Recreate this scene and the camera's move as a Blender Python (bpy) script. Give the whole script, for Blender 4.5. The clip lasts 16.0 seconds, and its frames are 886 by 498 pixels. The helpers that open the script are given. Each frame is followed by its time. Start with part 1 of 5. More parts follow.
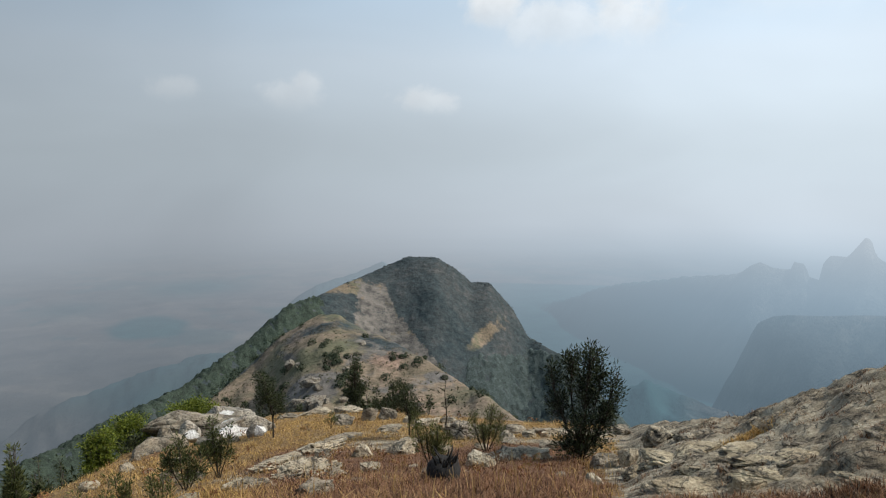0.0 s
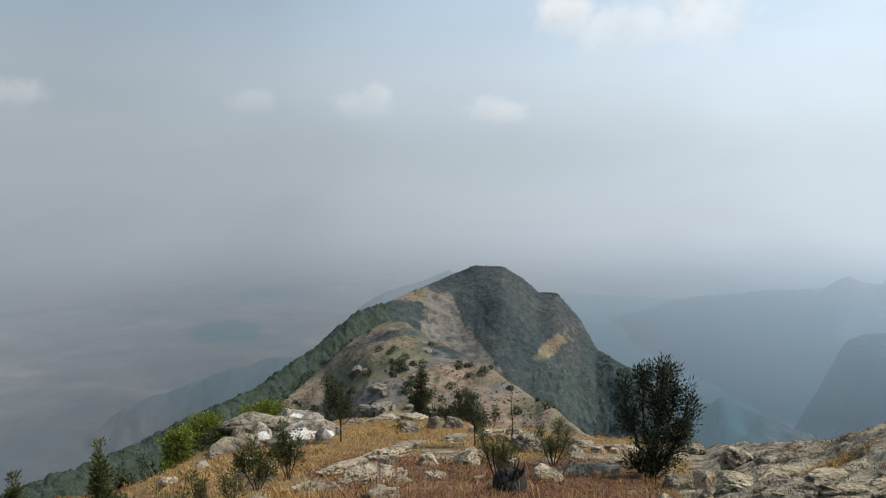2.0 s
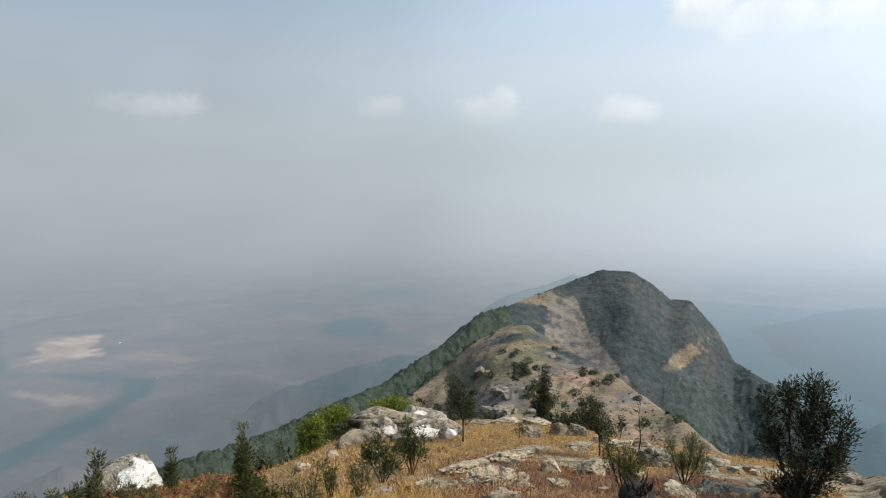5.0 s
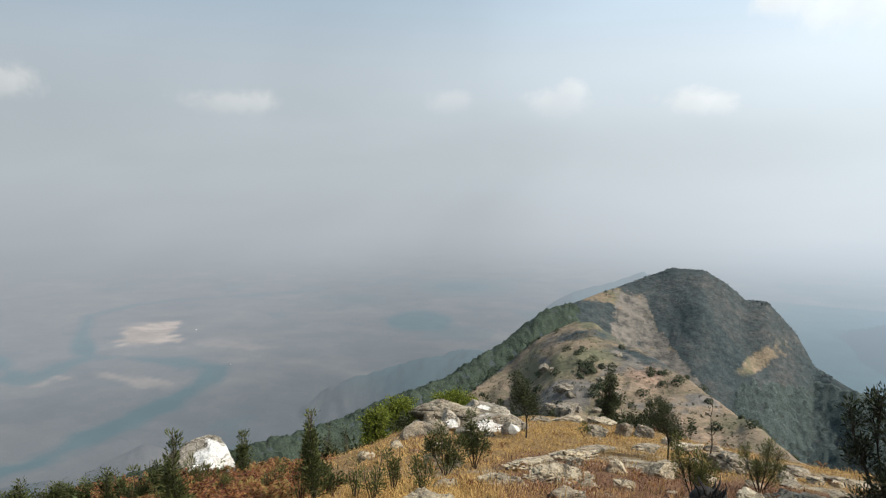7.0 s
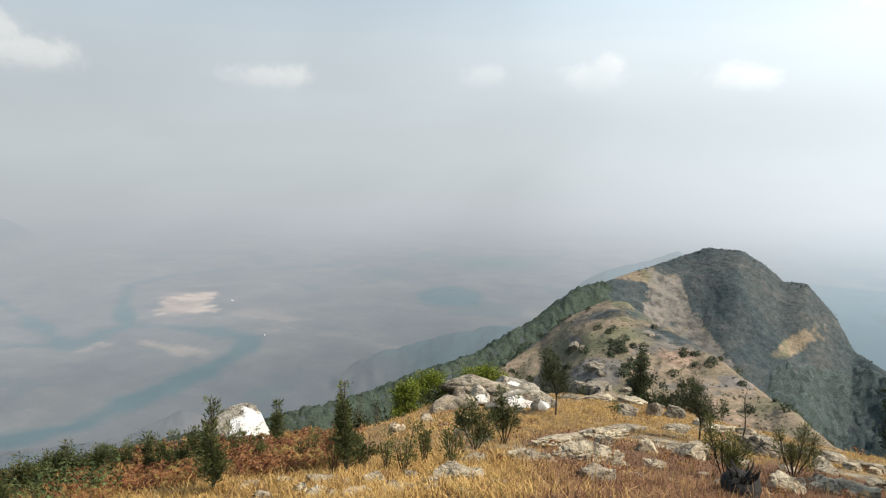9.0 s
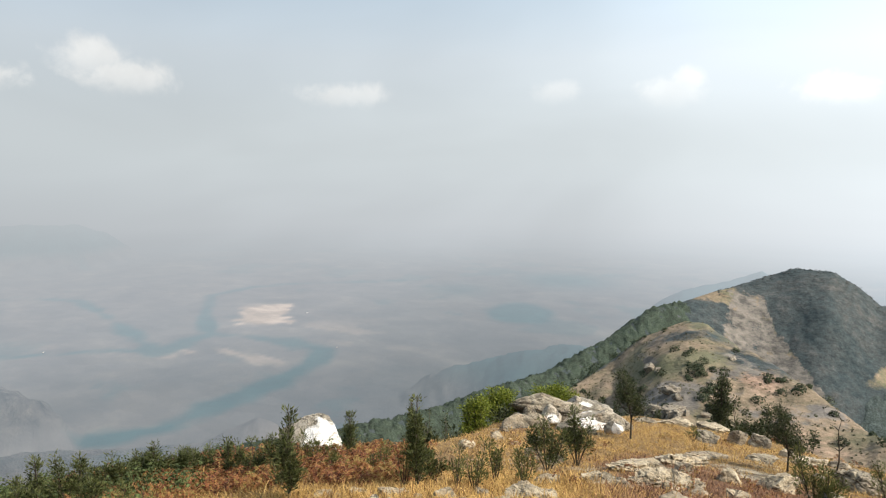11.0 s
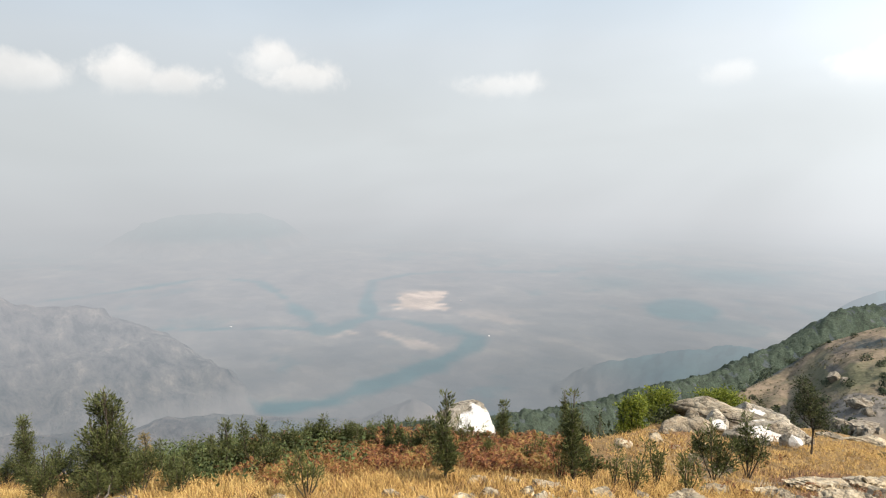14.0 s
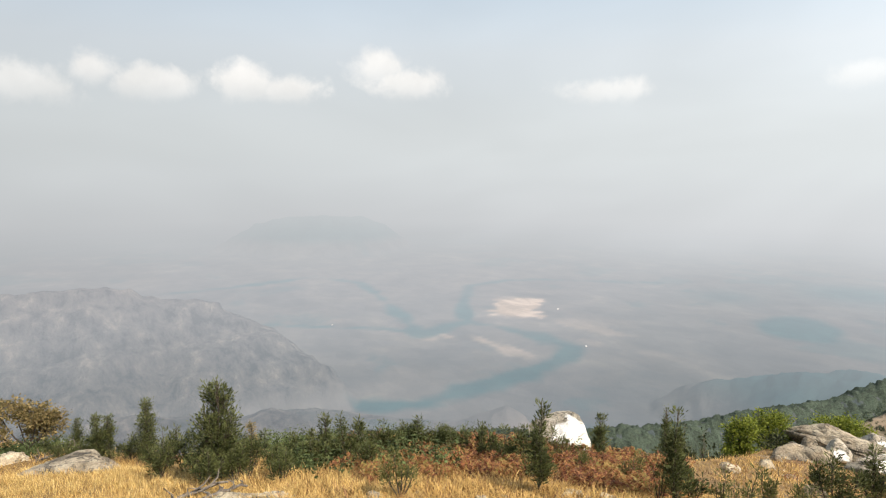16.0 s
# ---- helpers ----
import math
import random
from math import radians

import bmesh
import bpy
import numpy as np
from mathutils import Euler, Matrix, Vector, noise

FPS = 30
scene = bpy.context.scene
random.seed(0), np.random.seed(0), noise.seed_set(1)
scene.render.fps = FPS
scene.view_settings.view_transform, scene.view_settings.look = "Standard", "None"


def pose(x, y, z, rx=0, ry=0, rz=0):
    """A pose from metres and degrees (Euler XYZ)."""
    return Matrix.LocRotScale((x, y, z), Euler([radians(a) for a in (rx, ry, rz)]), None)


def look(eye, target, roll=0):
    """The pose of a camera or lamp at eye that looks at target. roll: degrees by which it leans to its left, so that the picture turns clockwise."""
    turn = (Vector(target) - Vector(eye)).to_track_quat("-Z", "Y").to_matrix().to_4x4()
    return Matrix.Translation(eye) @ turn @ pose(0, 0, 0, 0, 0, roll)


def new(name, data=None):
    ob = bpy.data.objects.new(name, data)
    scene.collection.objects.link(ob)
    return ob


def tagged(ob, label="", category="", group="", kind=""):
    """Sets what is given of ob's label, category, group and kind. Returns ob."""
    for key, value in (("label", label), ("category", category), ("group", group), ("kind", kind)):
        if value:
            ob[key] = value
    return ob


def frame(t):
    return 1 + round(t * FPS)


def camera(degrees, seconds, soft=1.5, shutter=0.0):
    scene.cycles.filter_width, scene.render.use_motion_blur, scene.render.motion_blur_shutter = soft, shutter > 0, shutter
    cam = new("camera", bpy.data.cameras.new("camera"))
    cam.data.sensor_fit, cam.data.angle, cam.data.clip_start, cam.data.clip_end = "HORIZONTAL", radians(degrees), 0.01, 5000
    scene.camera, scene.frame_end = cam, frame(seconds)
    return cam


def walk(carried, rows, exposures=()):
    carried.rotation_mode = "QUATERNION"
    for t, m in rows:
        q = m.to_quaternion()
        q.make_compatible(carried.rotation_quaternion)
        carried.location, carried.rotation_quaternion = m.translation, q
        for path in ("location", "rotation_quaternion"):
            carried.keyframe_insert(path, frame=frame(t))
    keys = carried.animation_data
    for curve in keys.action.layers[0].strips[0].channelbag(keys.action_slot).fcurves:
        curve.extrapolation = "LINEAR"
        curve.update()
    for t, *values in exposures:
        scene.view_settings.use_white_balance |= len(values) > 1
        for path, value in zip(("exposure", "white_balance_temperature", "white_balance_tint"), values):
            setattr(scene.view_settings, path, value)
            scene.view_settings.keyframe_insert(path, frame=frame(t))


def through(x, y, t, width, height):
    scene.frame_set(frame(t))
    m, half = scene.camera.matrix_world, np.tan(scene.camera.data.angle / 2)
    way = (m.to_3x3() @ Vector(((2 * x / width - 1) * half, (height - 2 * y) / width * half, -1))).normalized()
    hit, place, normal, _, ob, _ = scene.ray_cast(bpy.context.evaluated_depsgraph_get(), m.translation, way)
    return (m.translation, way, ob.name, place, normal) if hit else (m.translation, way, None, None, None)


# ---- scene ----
EYE = 1.65
cam = camera(70.00, 16.0, 1.15)
# seconds, place from the first eye, yaw, pitch, roll
ROWS = [
    (0.0, 0.0, 0.0, 0.0, -0.02, -6.19, 0.16),
    (0.5, 0.0, 0.023, -0.0, 1.76, -5.74, 0.35),
    (1.0, -0.002, 0.024, 0.001, 2.96, -5.6, 0.12),
    (1.5, -0.008, 0.044, -0.008, 4.4, -5.46, 0.14),
    (2.0, -0.033, 0.084, -0.011, 6.06, -5.37, 0.14),
    (2.5, -0.045, 0.063, -0.003, 7.45, -4.98, -0.32),
    (3.0, -0.047, 0.099, -0.019, 9.11, -5.19, -0.36),
    (3.5, -0.046, 0.12, -0.032, 10.38, -5.46, -0.36),
    (4.0, -0.051, 0.118, -0.029, 13.05, -5.39, -0.05),
    (6.5, -0.07, 0.144, -0.052, 21.44, -5.27, 0.24),
    (7.0, -0.103, 0.175, -0.066, 23.19, -5.53, 0.15),
    (7.5, -0.105, 0.182, -0.069, 24.67, -5.51, 0.4),
    (8.0, -0.089, 0.19, -0.077, 24.6, -5.4, 0.8),
    (8.5, -0.107, 0.187, -0.076, 24.38, -6.9, -0.74),
    (9.0, -0.148, 0.176, -0.071, 26.13, -7.72, -0.4),
    (9.5, -0.168, 0.141, -0.059, 28.83, -7.09, -0.19),
    (12.0, -0.286, 0.147, -0.098, 35.85, -6.6, -0.52),
    (12.5, -0.323, 0.171, -0.103, 39.58, -7.04, -0.29),
    (13.0, -0.323, 0.168, -0.102, 43.53, -7.53, 0.28),
    (13.5, -0.347, 0.153, -0.086, 44.22, -7.37, 0.14),
    (14.0, -0.343, 0.141, -0.091, 46.39, -7.22, 0.24),
    (14.5, -0.369, 0.138, -0.089, 48.74, -7.21, -0.04),
    (15.0, -0.369, 0.166, -0.102, 51.8, -7.24, 0.27),
    (15.5, -0.367, 0.148, -0.104, 53.54, -6.87, 0.15),
    (16.0, -0.396, 0.146, -0.105, 55.32, -6.7, -0.27),
]
EXPOSURES = [(0.0, -0.19, 6200, 8), (2.0, -0.18, 6220, 8), (3.0, -0.2, 6240, 8), (3.5, -0.15, 6270, 8), (4.0, 0.02, 6300, 8), (6.5, 0.08, 6410, 8), (7.0, 0.15, 6450, 8), (8.0, 0.17, 6500, 8),
             (8.5, 0.19, 6570, 8), (9.0, 0.38, 6610, 8), (9.5, 0.48, 6650, 9), (12.0, 0.51, 6700, 9), (12.5, 0.52, 6720, 9.5), (13.0, 0.5, 6730, 9.5), (13.5, 0.64, 6790, 10.5), (14.0, 0.66, 6830, 11), (16.0, 0.68, 6900, 11)]
walk(cam, [(t, pose(x, y, EYE + z, 90 + pitch, roll, yaw)) for t, x, y, z, yaw, pitch, roll in ROWS], EXPOSURES)

# ---- nodes ----
def tree_of(name, kind="material"):
    if kind == "world":
        w = bpy.data.worlds.new(name)
    else:
        w = bpy.data.materials.new(name)
    w.use_nodes = True
    w.node_tree.nodes.clear()
    return w, w.node_tree


class Nodes:
    """Short hand for building node trees."""

    def __init__(self, nt):
        self.nt = nt

    def add(self, kind, **props):
        n = self.nt.nodes.new(kind)
        for key, value in props.items():
            setattr(n, key, value)
        return n

    def put(self, socket, value):
        if isinstance(value, bpy.types.NodeSocket):
            self.nt.links.new(value, socket)
        elif isinstance(value, (tuple, list)) and len(value) == 3 and socket.type == "RGBA":
            socket.default_value = (*value, 1)
        else:
            socket.default_value = value

    def math(self, op, a, b=0.0, c=0.0):
        n = self.add("ShaderNodeMath", operation=op)
        for s, v in zip(n.inputs, (a, b, c)):
            self.put(s, v)
        return n.outputs[0]

    def vec(self, op, a, b=(0, 0, 0)):
        n = self.add("ShaderNodeVectorMath", operation=op)
        self.put(n.inputs[0], a)
        self.put(n.inputs[1], b)
        return n.outputs["Value" if op in ("DOT_PRODUCT", "LENGTH", "DISTANCE") else "Vector"]

    def ramp(self, fac, stops, ease="LINEAR"):
        n = self.add("ShaderNodeValToRGB")
        n.color_ramp.interpolation = ease
        el = n.color_ramp.elements
        while len(el) < len(stops):
            el.new(0.5)
        for e, (p, c) in zip(el, stops):
            e.position = p
            e.color = (*c, 1) if isinstance(c, tuple) else (c, c, c, 1)
        self.put(n.inputs[0], fac)
        return n.outputs[0]

    def rescale(self, value, a, b, c=0.0, d=1.0, smooth=False):
        n = self.add("ShaderNodeMapRange", interpolation_type="SMOOTHSTEP" if smooth else "LINEAR")
        for s, v in zip(n.inputs, (value, a, b, c, d)):
            self.put(s, v)
        return n.outputs[0]

    def mix(self, fac, a, b, blend="MIX"):
        n = self.add("ShaderNodeMix", data_type="RGBA", blend_type=blend)
        self.put(n.inputs[0], fac)
        self.put(n.inputs[6], a)
        self.put(n.inputs[7], b)
        return n.outputs[2]

    def noise(self, vector, scale, detail=4.0, rough=0.55, warp=0.0):
        n = self.add("ShaderNodeTexNoise")
        self.put(n.inputs["Vector"], vector)
        for key, value in (("Scale", scale), ("Detail", detail), ("Roughness", rough), ("Distortion", warp)):
            n.inputs[key].default_value = value
        return n.outputs["Fac"]

    def voronoi(self, vector, scale, feature="F1"):
        n = self.add("ShaderNodeTexVoronoi", feature=feature)
        self.put(n.inputs["Vector"], vector)
        n.inputs["Scale"].default_value = scale
        return n.outputs["Distance"]

    def stretch(self, vector, sx, sy, sz):
        return self.vec("MULTIPLY", vector, (sx, sy, sz))


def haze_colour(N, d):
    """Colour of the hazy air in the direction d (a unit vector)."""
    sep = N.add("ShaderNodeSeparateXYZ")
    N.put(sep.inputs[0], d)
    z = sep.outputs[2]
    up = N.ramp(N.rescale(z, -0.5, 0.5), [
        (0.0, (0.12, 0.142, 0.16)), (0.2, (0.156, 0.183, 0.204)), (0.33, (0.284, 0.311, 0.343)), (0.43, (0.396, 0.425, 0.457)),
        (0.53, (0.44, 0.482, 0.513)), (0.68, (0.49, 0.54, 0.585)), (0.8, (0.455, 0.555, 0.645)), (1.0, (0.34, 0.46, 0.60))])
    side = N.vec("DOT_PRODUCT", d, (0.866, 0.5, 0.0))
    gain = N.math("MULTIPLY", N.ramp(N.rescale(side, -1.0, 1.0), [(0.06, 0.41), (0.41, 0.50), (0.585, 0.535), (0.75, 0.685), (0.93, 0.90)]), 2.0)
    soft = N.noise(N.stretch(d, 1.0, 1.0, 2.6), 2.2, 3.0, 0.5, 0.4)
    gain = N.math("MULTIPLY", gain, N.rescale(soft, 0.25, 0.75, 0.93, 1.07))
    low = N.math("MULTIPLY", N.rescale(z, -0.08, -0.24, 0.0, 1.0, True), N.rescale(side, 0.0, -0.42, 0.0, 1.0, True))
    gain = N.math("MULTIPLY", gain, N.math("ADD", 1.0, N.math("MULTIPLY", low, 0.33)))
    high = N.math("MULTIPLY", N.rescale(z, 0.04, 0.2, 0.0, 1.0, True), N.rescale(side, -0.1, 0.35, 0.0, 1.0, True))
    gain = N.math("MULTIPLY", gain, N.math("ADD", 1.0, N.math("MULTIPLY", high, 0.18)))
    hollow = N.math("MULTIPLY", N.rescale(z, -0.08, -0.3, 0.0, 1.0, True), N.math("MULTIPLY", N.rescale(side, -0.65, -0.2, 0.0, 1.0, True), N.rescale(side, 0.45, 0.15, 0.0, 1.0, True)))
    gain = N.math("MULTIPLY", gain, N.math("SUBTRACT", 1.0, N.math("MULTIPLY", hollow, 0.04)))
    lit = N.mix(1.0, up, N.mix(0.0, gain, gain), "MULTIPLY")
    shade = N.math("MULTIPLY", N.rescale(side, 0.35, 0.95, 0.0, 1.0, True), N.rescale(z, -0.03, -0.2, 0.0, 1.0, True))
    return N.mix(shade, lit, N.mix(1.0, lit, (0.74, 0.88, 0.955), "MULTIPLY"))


SUN_BEARING, SUN_HEIGHT = -84.0, 47.0      # degrees; bearings run to the left of the first view

world, nt = tree_of("sky", "world")
scene.world = world
N = Nodes(nt)
direction = N.add("ShaderNodeTexCoord").outputs["Generated"]
sky = N.add("ShaderNodeTexSky", sky_type="NISHITA", sun_disc=False)
sky.sun_elevation, sky.sun_rotation = radians(SUN_HEIGHT), radians(-SUN_BEARING)
sky.air_density, sky.dust_density = 1.0, 4.0
clear = N.vec("MULTIPLY", sky.outputs[0], (0.09, 0.09, 0.09))
lift = N.add("ShaderNodeSeparateXYZ")
N.put(lift.inputs[0], direction)
air = N.mix(N.rescale(lift.outputs[2], 0.0, 0.3, 0.0, 0.3), haze_colour(N, direction), clear)
# cumulus heads over the haze: bearing, height, half width, half height (degrees), strength
CLOUDS = [(-4.6, 14.7, 3.6, 2.8, 1.5), (-10.5, 13.4, 6.4, 3.2, 1.0), (-15.6, 13.8, 4.6, 3.6, 1.4), (-29.0, 14.5, 7.0, 2.6, 0.5), (2.0, 6.9, 3.2, 1.7, 0.78),
          (13.2, 7.3, 3.2, 1.5, 0.5), (11.9, 8.1, 1.8, 1.5, 0.62), (22.4, 7.6, 2.6, 1.5, 0.45), (41.2, 7.2, 5.6, 1.6, 0.7), (58.6, 7.8, 4.6, 2.0, 0.95),
          (60.8, 9.2, 3.2, 2.4, 1.0), (68.6, 7.2, 3.6, 1.7, 0.95), (72.4, 7.6, 3.6, 2.2, 1.0), (79.6, 7.2, 4.4, 1.7, 0.85), (83.8, 8.0, 2.6, 1.8, 0.9), (88.4, 6.6, 4.4, 2.0, 0.7)]
puff = N.math("ADD", N.math("MULTIPLY", N.noise(direction, 10.0, 8.0, 0.6, 0.4), 0.72), N.math("MULTIPLY", N.noise(direction, 38.0, 6.0, 0.6, 0.2), 0.28))
heads = None
for bearing, height, wide, tall, strength in CLOUDS:
    b, h = radians(bearing), radians(height)
    centre = Vector((-math.sin(b) * math.cos(h), math.cos(b) * math.cos(h), math.sin(h)))
    right = Vector((math.cos(b), math.sin(b), 0))
    off = N.vec("SUBTRACT", direction, tuple(centre))
    u = N.math("DIVIDE", N.vec("DOT_PRODUCT", off, tuple(right)), radians(wide))
    v = N.math("DIVIDE", N.vec("DOT_PRODUCT", off, tuple(right.cross(-centre).normalized() * -1)), radians(tall))
    far = N.math("SQRT", N.math("ADD", N.math("MULTIPLY", u, u), N.math("MULTIPLY", v, v)))
    inside = N.math("MULTIPLY", N.rescale(N.math("ADD", far, N.math("MULTIPLY", N.math("SUBTRACT", puff, 0.5), 2.6)), 1.0, 0.35, 0, 1, True), strength)
    inside = N.math("MULTIPLY", inside, N.rescale(v, -1.2, 0.3, 0.05, 1.0, True))
    heads = inside if heads is None else N.math("MAXIMUM", heads, inside)
billow = N.rescale(N.noise(direction, 22.0, 4.0, 0.55), 0.3, 0.7, 0.88, 1.05)
cloud = N.mix(1.0, (0.77, 0.76, 0.745), N.mix(0.0, billow, billow), "MULTIPLY")
glare = N.rescale(N.vec("DOT_PRODUCT", direction, (0.866, 0.5, 0.0)), -0.3, 0.8, 0.96, 1.42)
cloud = N.mix(1.0, cloud, N.mix(0.0, glare, glare), "MULTIPLY")
back = N.add("ShaderNodeBackground")
N.put(back.inputs[0], N.mix(N.math("MULTIPLY", heads, 0.54), air, cloud))
back.inputs[1].default_value = 1.0
nt.links.new(back.outputs[0], N.add("ShaderNodeOutputWorld").inputs[0])

sun = new("sun", bpy.data.lights.new("sun", "SUN"))
sun.data.energy, sun.data.angle, sun.data.color = 4.2, radians(1.2), (1.0, 0.92, 0.81)
sb, sh = radians(SUN_BEARING), radians(SUN_HEIGHT)
sun.matrix_world = look((-math.sin(sb) * math.cos(sh) * 50, math.cos(sb) * math.cos(sh) * 50, math.sin(sh) * 50), (0, 0, 0))


# ---- terrain ----
def lattice(ix, iy, seed):
    h = (ix.astype(np.int64) * 374761393 + iy.astype(np.int64) * 668265263 + seed * 974711) & 0xFFFFFFFF
    h = ((h ^ (h >> 13)) * 1274126177) & 0xFFFFFFFF
    return ((h ^ (h >> 16)) & 0xFFFFFF) / 0xFFFFFF


def smooth_noise(x, y, seed=0):
    ix, iy = np.floor(x), np.floor(y)
    fx, fy = x - ix, y - iy
    fx, fy = fx * fx * (3 - 2 * fx), fy * fy * (3 - 2 * fy)
    a, b = lattice(ix, iy, seed), lattice(ix + 1, iy, seed)
    c, d = lattice(ix, iy + 1, seed), lattice(ix + 1, iy + 1, seed)
    return (a + (b - a) * fx) * (1 - fy) + (c + (d - c) * fx) * fy


def fbm(x, y, size, octaves=5, seed=0, gain=0.5):
    """Fractal noise from -1 to 1, its largest lumps size metres wide."""
    total, amp, norm = 0.0, 1.0, 0.0
    for k in range(octaves):
        total = total + amp * (2 * smooth_noise(x / size * 2 ** k + 17.3 * k, y / size * 2 ** k - 9.1 * k, seed + k) - 1)
        norm += amp
        amp *= gain
    return total / norm


def ridged(x, y, size, octaves=4, seed=0):
    total, amp, norm = 0.0, 1.0, 0.0
    for k in range(octaves):
        total = total + amp * (1 - 2 * np.abs(2 * smooth_noise(x / size * 2 ** k + 5.7 * k, y / size * 2 ** k + 3.3 * k, seed + k) - 1))
        norm += amp
        amp *= 0.5
    return total / norm


def step(x, a, b):
    s = np.clip((x - a) / (b - a), 0, 1)
    return s * s * (3 - 2 * s)


def polar(bearing, r):
    b = np.radians(bearing)
    return -np.sin(b) * r, np.cos(b) * r


# Fall of the summit meadow below the eye, as range and slope angle
MEADOW_R = [0.0, 2.0, 4.0, 8.0, 11.0, 14.5, 17.0, 20.0, 24.0, 29.0, 36.0, 46.0, 60.0]
MEADOW_FALL = [1.65, 1.95, 2.75, 4.55, 5.85, 7.07, 7.93, 8.90, 10.19, 11.72, 13.82, 16.74, 20.6]
# Where the meadow breaks off, by bearing
RIM_B = [-60, -40, -33, -29, -25, -22, -18, -14, -8, 0, 8, 14, 20, 25.5, 27.5, 29.5, 32.3, 36.5, 41, 47, 53, 59, 65, 72, 78, 84, 92, 110]
RIM_R = [18, 19, 19, 19, 20, 23, 29, 33, 33, 37, 42, 43, 40, 35, 32, 27, 23.5, 21.3, 21.2, 22, 21.6, 22, 21.5, 22, 23.5, 28, 36, 40]
# How far the bare summit rock stands out of the fall of the meadow
SLAB_B = [-60, -40, -35.7, -34.7, -33.7, -33, -31.9, -30.3, -29.2, -27.6, -26.3, -24.2, -20, -16.8, -13]
SLAB_SHARE = [0.50, 0.52, 0.54, 0.56, 0.583, 0.61, 0.652, 0.685, 0.72, 0.765, 0.798, 0.83, 0.90, 0.985, 1.0]



def meadow(x, y, b, r):
    fall = np.interp(r, MEADOW_R, MEADOW_FALL)
    fall = fall * (1 - (1 - np.interp(b, SLAB_B, SLAB_SHARE)) * step(r, 5, 19))
    slab = step(-b, 14, 26) * step(r, 9, 13)
    left = step(b, 78, 95) * step(r, 8, 30)
    fall = fall * (1 - 0.07 * left)
    lumps = 0.22 * fbm(x, y, 6.0, 3, 11) + 0.07 * fbm(x, y, 1.3, 3, 12)
    u, v = 0.8 * x + 0.6 * y, -0.6 * x + 0.8 * y
    shelf = (u + 1.6 * fbm(x, y, 4.0, 4, 16)) / 1.5
    shelf = shelf - np.floor(shelf)
    tread = 4.5 * fbm(x, y, 2.6, 5, 20)
    rocky = slab * (0.08 * (np.floor(tread) + step(tread - np.floor(tread), 0.7, 1.0)) + 0.10 * ridged(u * 0.6, v, 3.2, 5, 13) + 0.12 * (step(shelf, 0, 0.1) - shelf) + 0.13 * ridged(u * 0.6, v * 1.6, 0.9, 4, 14) + 0.05 * ridged(v, u, 0.35, 3, 19) + 0.05 * fbm(x, y, 0.3, 3, 18))
    rim = np.interp(b, RIM_B, RIM_R) * (1 + 0.05 * fbm(x, y, 5.0, 3, 15))
    over = np.maximum(r - rim, 0)
    drop = 0.72 * (np.sqrt(over ** 2 + 2.5 ** 2) - 2.5)
    return EYE - fall + (lumps + rocky) * step(r, 1.5, 5) - drop


# Ridges across the view: bearing, range, height below the eye
KNOB = ([-14, -7, -2.4, 1.8, 7, 9.5, 11, 13, 14.5, 17, 19.5, 24, 30], [70, 85, 105, 120, 140, 148, 150, 150, 150, 150, 142, 120, 100],
        [-34, -33.3, -35.6, -35, -34.1, -32.4, -32.4, -34.4, -36.8, -43, -45.3, -46, -50])
HILL = ([-24, -19, -14.5, -12.5, -10.6, -7.8, -6.3, -4.2, -2.6, -1.0, 0.7, 3.3, 4.8, 6.4, 10.5, 14, 17.9, 22.7, 26.2, 32.4, 36.5, 41, 46, 52, 58, 66],
        [420, 420, 420, 435, 450, 480, 495, 500, 500, 500, 500, 505, 500, 490, 450, 420, 390, 350, 325, 290, 260, 245, 240, 240, 240, 240],
        [-205, -180, -146, -131, -125, -121, -101, -81, -81, -69.5, -61.5, -62, -67, -71.5, -79, -83, -99, -109.5, -108, -109.5, -103, -100.5, -101, -103, -106, -130])
BUMP = ([-2, 4.2, 4.8, 5.5, 6.0, 6.8, 7.8, 9.2, 10.4, 11.5, 13.9, 17, 22], [1000] * 6 + [990, 975, 963, 950, 935, 910, 880],
        [-171, -142, -134, -127, -131, -138, -142, -149, -153, -156, -177, -215, -300])
SPUR = ([14, 21.4, 25, 28.5, 31.5, 34.5, 38], [1080, 1100, 1120, 1140, 1160, 1180, 1200], [-270, -283, -302, -325, -352, -385, -430])
NEAR_BLUFF = ([-60, -45, -35.5, -31.2, -29.0, -28.0, -27.2, -26.7, -26.1, -25.3, -24.9, -24.2, -23.3, -20], [800] * 14,
              [-138, -140, -143, -149, -151, -154, -162, -176, -197, -222, -233, -256, -281, -380])
WOODED_FOOT = ([-40, -30, -26, -23.3, -21.4, -19.8, -19.2, -18.6, -18.1, -17.6, -15.7, -12], [700] * 12, [-275, -258, -254, -246, -240, -234, -230, -227, -229, -232, -239, -280])
FAR_WALL = ([-60, -42, -36, -35.2, -34.6, -34.3, -33.95, -33.7, -33.3, -32.8, -31.7, -31.25, -31.0, -30.3, -30.0, -29.2, -29.0, -27.8, -26.8, -26.2, -25, -20.6, -15.9, -13.5, -11.1, -8.1, -4],
            [1500] * 20 + [1520, 1620, 1760, 1850, 2000, 2150, 2300], [-150, -155, -164, -162, -150, -124, -111, -120, -137, -155, -154, -169, -207, -200, -175, -170, -188, -187, -176, -183, -206, -233, -279, -312, -373, -425, -460])
